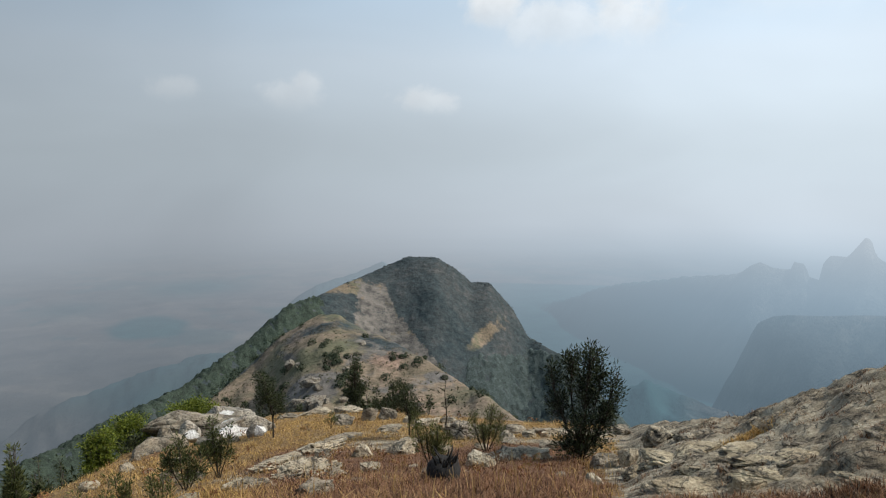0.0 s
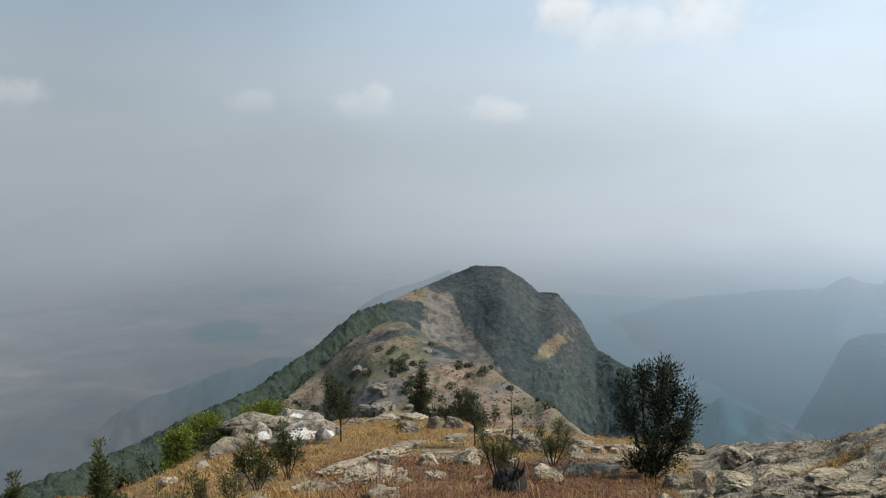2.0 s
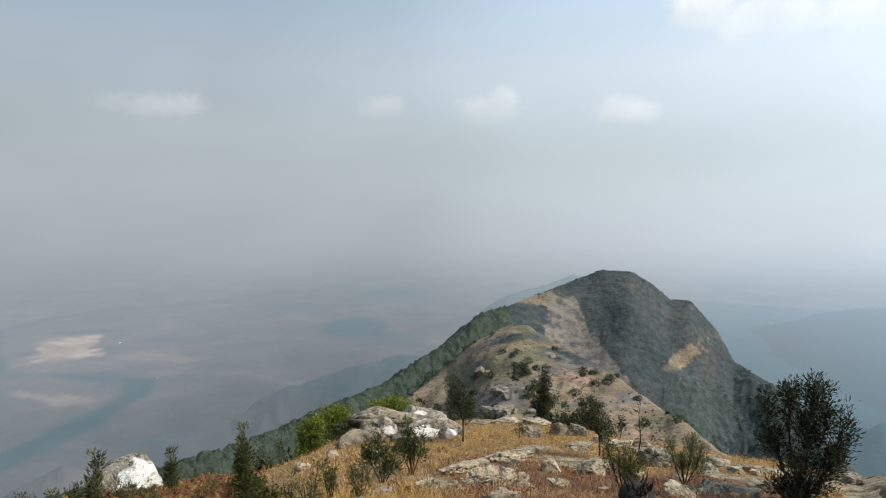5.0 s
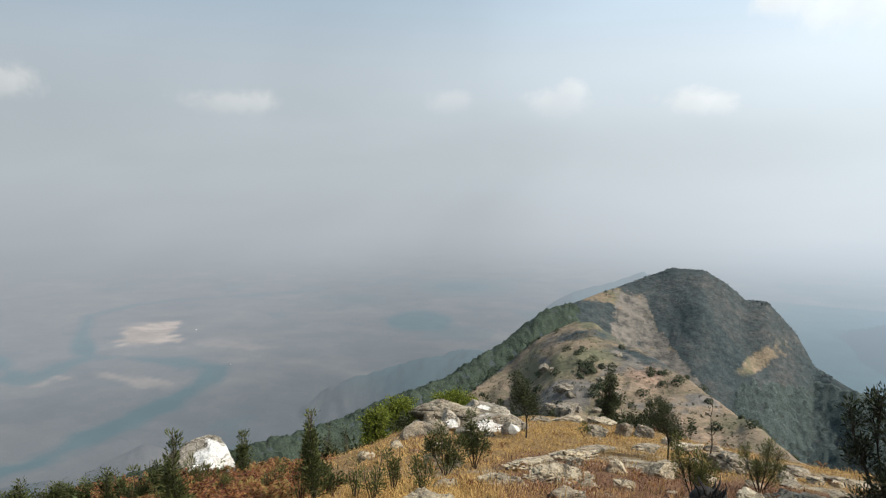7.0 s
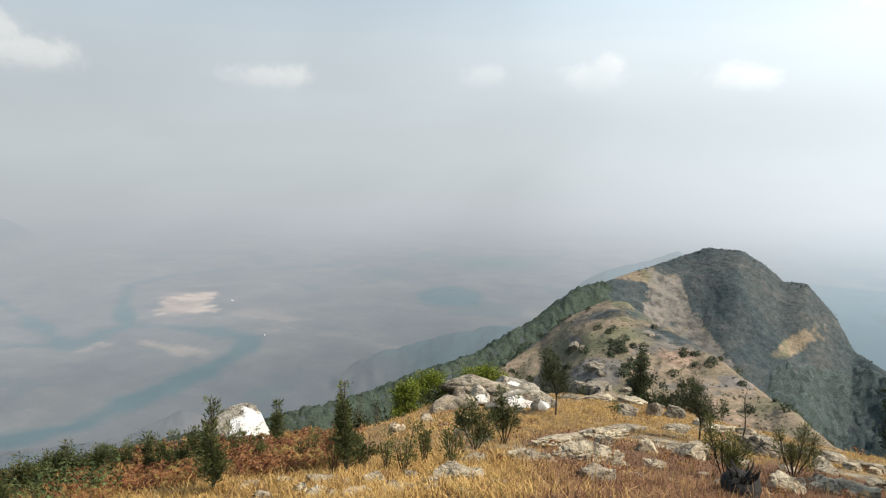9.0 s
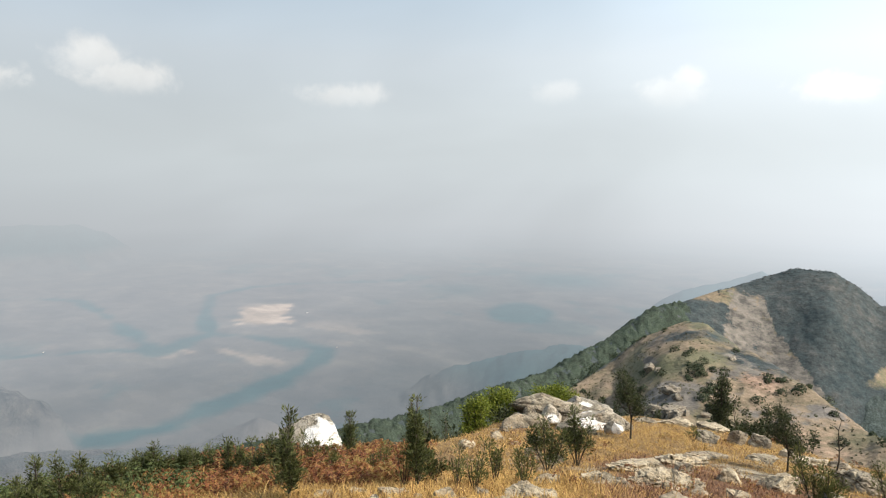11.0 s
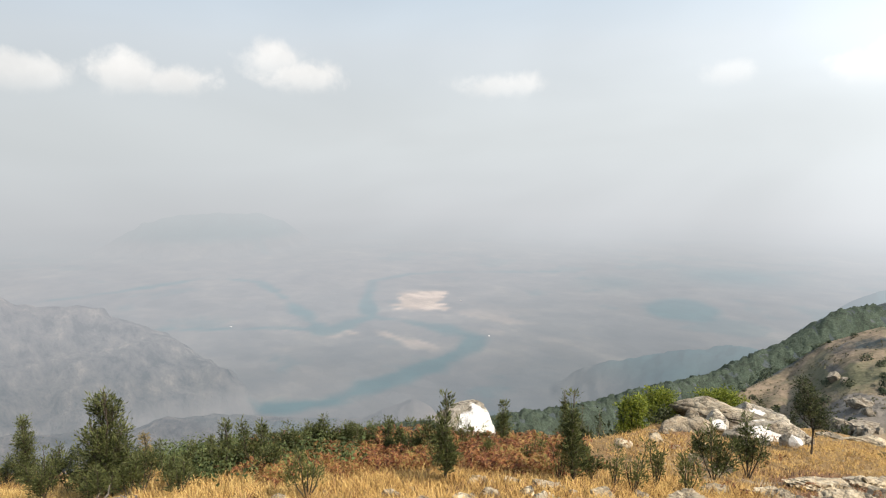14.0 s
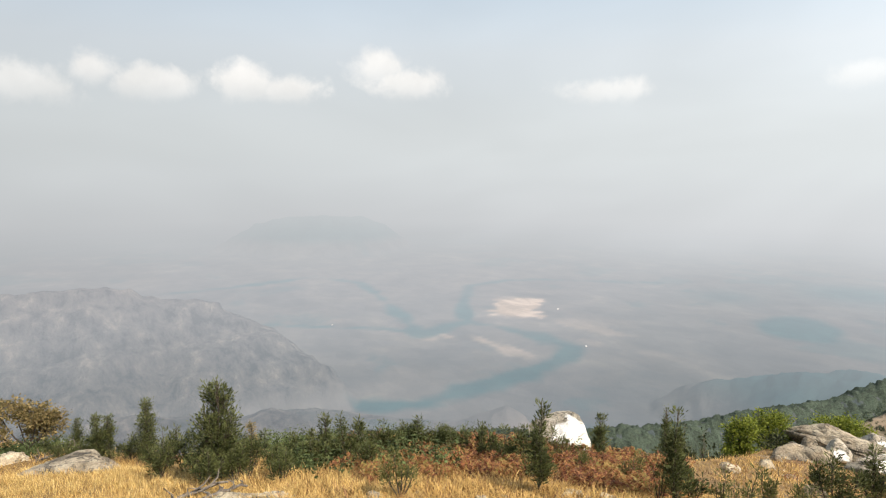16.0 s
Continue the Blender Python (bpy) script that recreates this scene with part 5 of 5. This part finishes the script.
def bracken(name, x, y, label):
    fronds, pairs = 6, 14
    n = len(x) * fronds
    bx, by = np.repeat(x, fronds), np.repeat(y, fronds)
    bz = ground_height(bx, by) + 0.02
    a = rng.uniform(0, 2 * np.pi, n)
    long = rng.uniform(0.22, 0.52, n)
    rise = rng.uniform(0.7, 1.5, n)
    way = np.stack([np.cos(a), np.sin(a), np.zeros(n)], -1)
    side = np.stack([-np.sin(a), np.cos(a), rng.uniform(-0.8, 0.8, n)], -1)
    tris, co = [], []
    for k in range(pairs):
        t0, t1 = 0.25 + 0.75 * k / pairs, 0.25 + 0.75 * (k + 0.85) / pairs
        for sgn in (1, -1):
            p = [np.stack([bx, by, bz], -1) + way * (long * t)[:, None] * 0.75 + np.array([0, 0, 1.0]) * (long * rise * (1.7 * t - 1.35 * t * t))[:, None] for t in (t0, t1)]
            reach = long * 0.14 * math.sin(math.pi * (0.22 + 0.74 * (k / pairs))) ** 1.2
            tip = (p[0] + p[1]) / 2 + sgn * side * reach[:, None] + way * (0.12 * long)[:, None] - np.array([0, 0, 0.06]) * (reach * 4)[:, None]
            co.append(np.stack([p[0], p[1], tip], 1))
    co = np.stack(co, 1)                                # frond, pinna, corner
    stem = np.stack([np.stack([bx, by, bz], -1) - side * 0.008, np.stack([bx, by, bz], -1) + side * 0.008,
                     np.stack([bx, by, bz], -1) + way * (long * 0.4)[:, None] * 0.75 + np.array([0, 0, 1.0]) * (long * rise * 0.46)[:, None]], 1)[:, None]
    co = np.concatenate([co, stem], 1).reshape(-1, 3)
    ob = mesh_object(name, co, np.arange(len(co)).reshape(-1, 3), FERN, smooth=False)
    return tagged(ob, label, "bracken", kind="stuff")


x, y, b, r = scatter(15000, 28, 92, 12.5, 27)
dense = step(b, 33, 37) * (1 - 0.75 * step(b, 54, 60)) * (1 - step(b, 62, 68))
low = np.degrees(np.arctan2(EYE - ground_height(x, y), r))
band = step(-low, -26.9 - 0.4 * np.sin(b * 0.35), -26.0) * (r < np.interp(b, RIM_B, RIM_R) - 0.3)
keep = rng.random(len(x)) < dense * band * (0.6 + 0.5 * fbm(x, y, 2.5, 3, 75)) * 0.75
bracken("bracken_patch", x[keep], y[keep], "patch of russet and yellowing bracken along the meadow edge")
x, y, b, r = scatter(2600, -30, 30, 12, 40)
keep = (masks_at(x, y)["bare"] < 0.4) & (rng.random(len(x)) < 0.04 + 0.08 * step(fbm(x, y, 4, 3, 76), 0.1, 0.4)) & (r < np.interp(b, RIM_B, RIM_R))
bracken("bracken_tufts", x[keep], y[keep], "scattered tufts of brown bracken between the rocks")


# ---- scrub and woods on the mountain ridge ----
def thicket(name, x, y, size, per, material, label, flat=0.8, spray=0.5, lift=0.22):
    """Crowns of shrubs, each a cloud of small leaf sprays; one mesh."""
    n = len(x)
    z = ground_height(x, y)
    v = unit(rng.normal(size=(n, per, 3)))
    v[..., 2] = np.abs(v[..., 2]) * 1.1 - 0.25
    s = size[:, None, None]
    c = np.stack([x, y, z], -1)[:, None] + v * s * rng.uniform(0.62, 1.05, (n, per, 1)) * np.array([0.5, 0.5, flat]) + np.array([0, 0, lift]) * s
    a = unit(rng.normal(size=(n, per, 3)) * 0.6 + np.array([0, 0, 0.1]) + 0.0 * v)
    q = unit(np.cross(a, v + 0.12 * rng.normal(size=(n, per, 3))))
    a = unit(np.cross(q, v))
    half = spray * (0.6 + 0.1 * s) * 0.5 * rng.uniform(0.6, 1.3, (n, per, 1))
    co = np.stack([c - a * half, c + q * half * 0.6, c + a * half, c - q * half * 0.6], 2).reshape(-1, 3)
    ob = mesh_object(name, co, np.arange(len(co)).reshape(-1, 4), material, smooth=False)
    return tagged(ob, label, "scrub", kind="stuff")


def crowns(x, y, cell, tall, seed):
    """Height of a closed roof of rounded tree crowns, one to a jittered cell."""
    ix, iy = np.floor(x / cell), np.floor(y / cell)
    best = np.zeros_like(x)
    for dx in (-1, 0, 1):
        for dy in (-1, 0, 1):
            cx, cy = ix + dx, iy + dy
            px, py = (cx + lattice(cx, cy, seed)) * cell, (cy + lattice(cx, cy, seed + 1)) * cell
            size = cell * (0.38 + 0.3 * lattice(cx, cy, seed + 2))
            d2 = ((x - px) ** 2 + (y - py) ** 2) / size ** 2
            best = np.maximum(best, np.clip(1 - d2 ** 1.3, 0, 1) * (0.4 + 0.6 * lattice(cx, cy, seed + 3)) * tall)
    return best


def canopy(name, bearings, ranges, grown, material, label):
    """Far woods: a lumpy roof of crowns over the slope wherever grown says that trees stand."""
    B, Rg = np.meshgrid(bearings, ranges)
    x, y = polar(B, Rg)
    x, y = x.ravel(), y.ravel()
    g = grown(x, y, B.ravel(), Rg.ravel()) + 0.35 * fbm(x, y, 14, 4, 83)
    top = np.maximum(crowns(x, y, 6.0, 2.4, 85), crowns(x, y, 3.6, 1.8, 95)) + 1.5 * fbm(x, y, 2.4, 5, 87, 0.8)
    z = ground_height(x, y) - 1.5 + step(g, 0.42, 0.62) * (1.3 + top)
    nb = len(bearings)
    i, j = np.meshgrid(np.arange(nb - 1), np.arange(len(ranges) - 1))
    i, j = i.ravel(), j.ravel()
    quads = np.stack([j * nb + i, (j + 1) * nb + i, (j + 1) * nb + i + 1, j * nb + i + 1], -1)
    quads = quads[(g[quads] > 0.42).any(1)]
    used, back = np.unique(quads, return_inverse=True)
    jit = rng.normal(0, 0.12, (len(used), 3))
    ob = mesh_object(name, np.stack([x, y, z], -1)[used] + jit, back.reshape(-1, 4).tolist(), material)
    return tagged(ob, label, "woods", kind="stuff")


def make_scrub(name, dark, light, scale):
    m, N, p, pos, out = surface(name, 0.9, 0.1)
    island = N.add("ShaderNodeNewGeometry").outputs["Random Per Island"]
    c = N.mix(N.math("ADD", N.math("MULTIPLY", island, 0.22), N.math("MULTIPLY", N.noise(pos, scale, 4.0), 0.8)), dark, light)
    crown = N.add("ShaderNodeTexVoronoi")
    N.put(crown.inputs["Vector"], pos)
    crown.inputs["Scale"].default_value = 0.24
    tone = N.rescale(crown.outputs["Color"], 0.0, 1.0, 0.66, 1.3)
    c = N.mix(1.0, c, N.mix(0.0, tone, tone), "MULTIPLY")
    clump = N.rescale(N.math("ADD", N.math("MULTIPLY", N.noise(pos, 0.9, 6.0, 0.7), 0.6), N.math("MULTIPLY", N.noise(pos, 2.6, 4.0, 0.7), 0.4)), 0.36, 0.64, 0.45, 1.55)
    c = N.mix(1.0, c, N.mix(0.0, clump, clump), "MULTIPLY")
    N.put(p.inputs["Base Color"], c)
    bump(N, p, N.noise(pos, 1.1, 5.0, 0.65), 0.9, 1.0)
    return m


WOOD_GREEN = make_scrub("slope_woods", (0.022, 0.033, 0.028), (0.072, 0.09, 0.062), 0.35)
SCRUB_GREEN = make_scrub("hill_woods", (0.044, 0.06, 0.058), (0.086, 0.104, 0.094), 0.35)
FACE_SCRUB = make_scrub("face_scrub", (0.075, 0.082, 0.08), (0.13, 0.13, 0.118), 0.2)
LEAFY_TOPS = make_leaf("treetop_leaf", (0.036, 0.052, 0.036), (0.15, 0.175, 0.105), 0.7, 0.4)
DRY_TUFT = make_scrub("dry_tuft", (0.085, 0.085, 0.05), (0.20, 0.18, 0.11), 0.5)
SHRUB_GREEN = make_scrub("knob_shrub_leaf", (0.03, 0.04, 0.026), (0.10, 0.115, 0.065), 0.4)
def knob_face(x, y, b, r):
    return (1 - step(r - np.interp(b, KNOB[0], KNOB[1]), -6, 6)) * (1 - step(b + 1.2 * fbm(x, y, 14, 4, 94), 19.8, 21.5))


canopy("slope_woods", np.arange(6, 60, 0.14), np.geomspace(60, 440, 320), lambda x, y, b, r: masks_at(x, y)["scrub"] * step(b + 5.0 * fbm(x, y, 60, 5, 91, 0.6) - 2.5 * step(r, 330, 430), 8.0, 12.5) * (r > 60) * (1 - knob_face(x, y, b, r)) - knob_face(x, y, b, r),
       WOOD_GREEN, "dense dark green woods on the flank of the ridge")


# leafy heads standing out of the roof of crowns
x, y, b, r = scatter(5600, 7, 56, 62, 230)
keep = rng.random(len(x)) < step(masks_at(x, y)["scrub"], 0.3, 0.7) * step(b + 1.5 * fbm(x, y, 30, 3, 91), 8.5, 11.0) * (1 - knob_face(x, y, b, r))
thicket("slope_treetops", x[keep], y[keep], rng.uniform(1.6, 4.2, keep.sum()), 26, LEAFY_TOPS, "leafy treetops of the dark green slope woods", 0.42, 0.5, 0.3)


def lower_face(x, y, b, r):
    e = np.degrees(np.arctan2(EYE - ground_height(x, y), r))
    return masks_at(x, y)["scrub"] * step(e + 2.6 * fbm(x, y, 50, 4, 89), 14.2, 16.4) * step(-b, 0.5, 3.0)


canopy("mountain_woods", np.arange(-20, 0, 0.16), np.geomspace(235, 520, 150), lower_face, SCRUB_GREEN, "dark green woods on the mountain's lower face")
b = rng.uniform(-9, 9, 240)
r = np.interp(b, HILL[0], HILL[1]) + rng.normal(-2, 6, 240)
x, y = polar(b, r)
thicket("crest_shrubs", x, y, rng.uniform(0.8, 2.4, 240), 50, FACE_SCRUB, "low wind-cut shrubs along the mountain crest", 0.4, 0.42, 0.05)
x, y, b, r = scatter(1500, -12, 22, 62, 175)
keep = rng.random(len(x)) < 0.02 + 0.16 * step(fbm(x, y, 18, 3, 81), 0.15, 0.45)
size = rng.uniform(0.7, 2.6, len(x)) ** 1.1
for cb, cr, n in ((8.6, 112, 16), (8.0, 98, 18), (5.4, 98, 8), (9.6, 122, 8), (3.6, 118, 4), (11.4, 128, 6), (15.5, 120, 14)):
    k = rng.choice(np.nonzero(~keep)[0], n, replace=False)
    cb, cr = cb + rng.normal(0, 0.7, n), cr + rng.normal(0, 5, n)
    x[k], y[k] = polar(cb, cr)
    size[k] = rng.uniform(1.2, 2.9, n)
    keep[k] = True
thicket("knob_shrubs", x[keep], y[keep], size[keep], 130, SHRUB_GREEN, "low dark shrubs dotted over the tan grass knob", 0.5, 0.42, 0.06)


x, y, b, r = scatter(3600, -12, 22, 60, 160)
keep = rng.random(len(x)) < 0.2 + 0.8 * step(fbm(x, y, 12, 4, 82), 0.0, 0.35)
thicket("knob_tufts", x[keep], y[keep], rng.uniform(0.2, 0.65, keep.sum()), 12, DRY_TUFT, "small scattered tufts and low bushes on the tan knob", 0.5, 0.36, 0.05)


x, y, b, r = scatter(2100, 42, 92, 14, 33)
low = np.degrees(np.arctan2(EYE - ground_height(x, y), r))
keep = (low < 24.8 + 1.6 * step(b, 50, 56) * (1 - step(b, 66, 72)) - 3.6 * step(b, 70, 80)) & (r < np.interp(b, RIM_B, RIM_R) + 2.5) & (rng.random(len(x)) < 0.12 + 0.4 * step(b, 50, 57) + 0.48 * step(b, 62, 70))
UNDERGROWTH = make_scrub("green_undergrowth", (0.03, 0.045, 0.018), (0.13, 0.16, 0.06), 0.6)
thicket("undergrowth", x[keep], y[keep], rng.uniform(0.4, 1.0, keep.sum()), 60, UNDERGROWTH, "low dark green undergrowth between the saplings", 0.8, 0.13)


# ---- small things ----
CHAR = make_bark("charred_wood", (0.008, 0.007, 0.007), (0.05, 0.045, 0.04))


def stump(bearing, low, wide, tall):
    x, y, r = spot(bearing, low)
    w, h = metres(wide, r), metres(tall, r)
    root = empty_at("burnt_stump", x, y, height(x, y))
    rnd = random.Random(5)
    verts, faces = [], []
    tube([Vector((0, 0, -0.15)), Vector((0.02, 0, h * 0.35)), Vector((-0.03, 0.02, h * 0.7)), Vector((0, 0, h * 0.82))], [w * 0.5, w * 0.56, w * 0.5, w * 0.26], 14, verts, faces)
    for v in verts:
        k = 1 + 0.22 * noise.noise(v * 4)
        v.x, v.y = v.x * k, v.y * k
    mesh_object("stump_body", verts, faces, CHAR, root)
    for k in range(26):
        verts, faces = [], []
        a = rnd.uniform(0, 6.28)
        p = Vector((math.cos(a), math.sin(a), 0)) * w * rnd.uniform(0.1, 0.4) + Vector((0, 0, h * 0.74))
        d = Vector((math.cos(a) * rnd.uniform(0.1, 0.7), math.sin(a) * 0.4, rnd.uniform(0.5, 1.0))) * h * rnd.uniform(0.25, 0.75)
        tube([p, p + d * 0.5 + Vector((0.02, 0, 0)), p + d], [0.035, 0.022, 0.005], 5, verts, faces)
        mesh_object("splinter", verts, faces, CHAR, root)
    return tagged(root, "squat charred black stump with splintered top in heath", "stump")


def dead_branch(name, bearing, r, high, lean, seed, label, twigs=5, foot=None):
    x, y = polar(bearing, r)
    z = height(x, y)
    tall = EYE - r * math.tan(radians(high)) - z
    root = empty_at(name, x, y, z)
    rnd = random.Random(seed)
    verts, faces = [], []
    b = radians(bearing)
    across_way = Vector((math.cos(b), math.sin(b), 0))
    path = [across_way * (lean * tall * t * t + 0.05 * tall * math.sin(5 * t)) + Vector((0, 0, tall * t - 0.1)) for t in np.linspace(0, 1, 7)]
    tube(path, [0.038 * (1 - 0.8 * k / 6) for k in range(7)], 6, verts, faces)
    mesh_object("stem", verts, faces, GREY_WOOD if "grey" in label else BARK, root)
    for k in range(twigs):
        verts, faces = [], []
        p = path[3 + k % 4]
        d = (across_way * rnd.choice((-1, 1)) * rnd.uniform(0.3, 0.8) + Vector((0, 0, rnd.uniform(0.2, 0.7)))) * tall * 0.16
        tube([p, p + d * 0.55 + Vector((0, 0, 0.03)), p + d], [0.022, 0.015, 0.006], 4, verts, faces)
        mesh_object("twig", verts, faces, GREY_WOOD if "grey" in label else BARK, root)
    return tagged(root, label, "dead branch")


def fallen_branch(bearing, low, long, seed):
    """A gnarled dead bough lying on the rock."""
    x, y, r = spot(bearing, low)
    root = empty_at("fallen_branch", x, y, height(x, y) + 0.05)
    rnd = random.Random(seed)
    b = radians(bearing)
    right = Vector((math.cos(b), math.sin(b), 0))
    main = [right * (t * long) + Vector((0, 0, 0.12 + 0.22 * math.sin(3 * t + 0.4) * long * 0.4 + rnd.uniform(-0.03, 0.03))) for t in np.linspace(-0.5, 0.5, 8)]
    main[0].z = 0.0
    verts, faces = [], []
    tube(main, [0.06 * (1 - 0.09 * k) for k in range(8)], 6, verts, faces)
    mesh_object("bough", verts, faces, GREY_WOOD, root)
    for k in range(7):
        verts, faces = [], []
        p = main[1 + k % 6]
        d = Vector((rnd.gauss(0, 0.4), rnd.gauss(0, 0.4), rnd.uniform(0.3, 0.9))) * long * 0.32
        tube([p, p + d * 0.5 + right * 0.06, p + d], [0.03, 0.02, 0.006], 5, verts, faces)
        mesh_object("twig", verts, faces, GREY_WOOD, root)
    return tagged(root, "gnarled bare dead bough lying on pale rock", "dead branch")


# dry grass cushion in a hollow of the summit rock
x, y, r = spot(-26.6, 20.6)
n = 70
blades("grass_cushion", x + rng.normal(0, 0.28, n), y + rng.normal(0, 0.12, n), np.full(n, 0.14), 0.014, 14, STRAW, "brown dry grass cushion in a hollow of rock", "grass", 0.07, 0.9)
stump(0.0, 26.2, 2.9, 2.3)
dead_branch("snag", 0.0, 27, 17.9, 0.10, 3, "bare dark upright snag with a few stub twigs")
fallen_branch(77.3, 26.3, 1.3, 4)
fallen_branch(75.0, 26.6, 0.9, 9)
fallen_branch(87.6, 21.6, 1.6, 12)

# worn painted scrawl on the flat rock by the large tree, as plain bars
PAINT = make_bark("worn_black_paint", (0.02, 0.018, 0.016), (0.06, 0.055, 0.05))
bpy.context.view_layer.update()
inverse = lettered_rock.matrix_world.inverted()
scrawl = empty_at("painted_scrawl", *lettered_rock.matrix_world.translation)
eye = Vector((0, 0, EYE))
for k in range(9):
    bx, by = polar(-6.3 - 0.36 * k, 1.0)
    way = Vector((float(bx), float(by), -math.tan(radians(24.25 + 0.12 * (k % 3)))))
    hit, place, normal, _ = lettered_rock.ray_cast(inverse @ eye, (inverse.to_3x3() @ way).normalized())
    if not hit:
        continue
    place, normal = lettered_rock.matrix_world @ place, (lettered_rock.matrix_world.to_3x3() @ normal).normalized()
    along = normal.cross(Vector((0, 0, 1))).normalized()
    up = along.cross(normal)
    w, h = (0.03, 0.13) if k % 2 == 0 else (0.08, 0.035)
    flat = [place + along * sx * w / 2 + up * sy * h / 2 for sx, sy in ((-1, -1), (1, -1), (1, 1), (-1, 1))]
    verts = [v - normal * 0.02 - scrawl.location for v in flat] + [v + normal * 0.008 - scrawl.location for v in flat]
    mesh_object("bar", verts, [(0, 1, 2, 3), (7, 6, 5, 4), (0, 4, 5, 1), (1, 5, 6, 2), (2, 6, 7, 3), (3, 7, 4, 0)], PAINT, scrawl, smooth=False)
tagged(scrawl, "worn dark painted strokes on a pale flat rock", "graffiti")


# ---- farmhouses far down in the valley ----
PLASTER = make_bark("white_plaster", (0.28, 0.27, 0.26), (0.4, 0.39, 0.37))
ROOFING = make_bark("pale_sheet_roof", (0.3, 0.3, 0.31), (0.46, 0.46, 0.46))
for k, (bearing, r, wide) in enumerate([(44.8, 1990, 6), (42.2, 1570, 4), (65.4, 1770, 4)]):
    x, y = polar(bearing, r)
    root = empty_at("farmhouse", x, y, height(x, y) - 1.0)
    root.rotation_euler.z = radians(bearing + (k * 37) % 50)
    w, d, h = wide / 2, wide * 0.32, 2.4
    walls = [Vector((sx * w, sy * d, z)) for z in (0, h) for sx, sy in ((-1, -1), (1, -1), (1, 1), (-1, 1))]
    mesh_object("wall", walls, [(0, 1, 5, 4), (1, 2, 6, 5), (2, 3, 7, 6), (3, 0, 4, 7), (4, 5, 6, 7)], PLASTER, root, smooth=False)
    e = 1.12
    roof = [Vector((sx * w * e, sy * d * e, h)) for sx, sy in ((-1, -1), (1, -1), (1, 1), (-1, 1))] + [Vector((-w * e, 0, h + d * 0.8)), Vector((w * e, 0, h + d * 0.8))]
    mesh_object("roof", roof, [(0, 1, 5, 4), (2, 3, 4, 5), (0, 4, 3), (1, 2, 5), (3, 2, 1, 0)], ROOFING, root, smooth=False)
    tagged(root, "white farmhouse with pale roof on the valley floor", "house", "farmhouses in the valley")
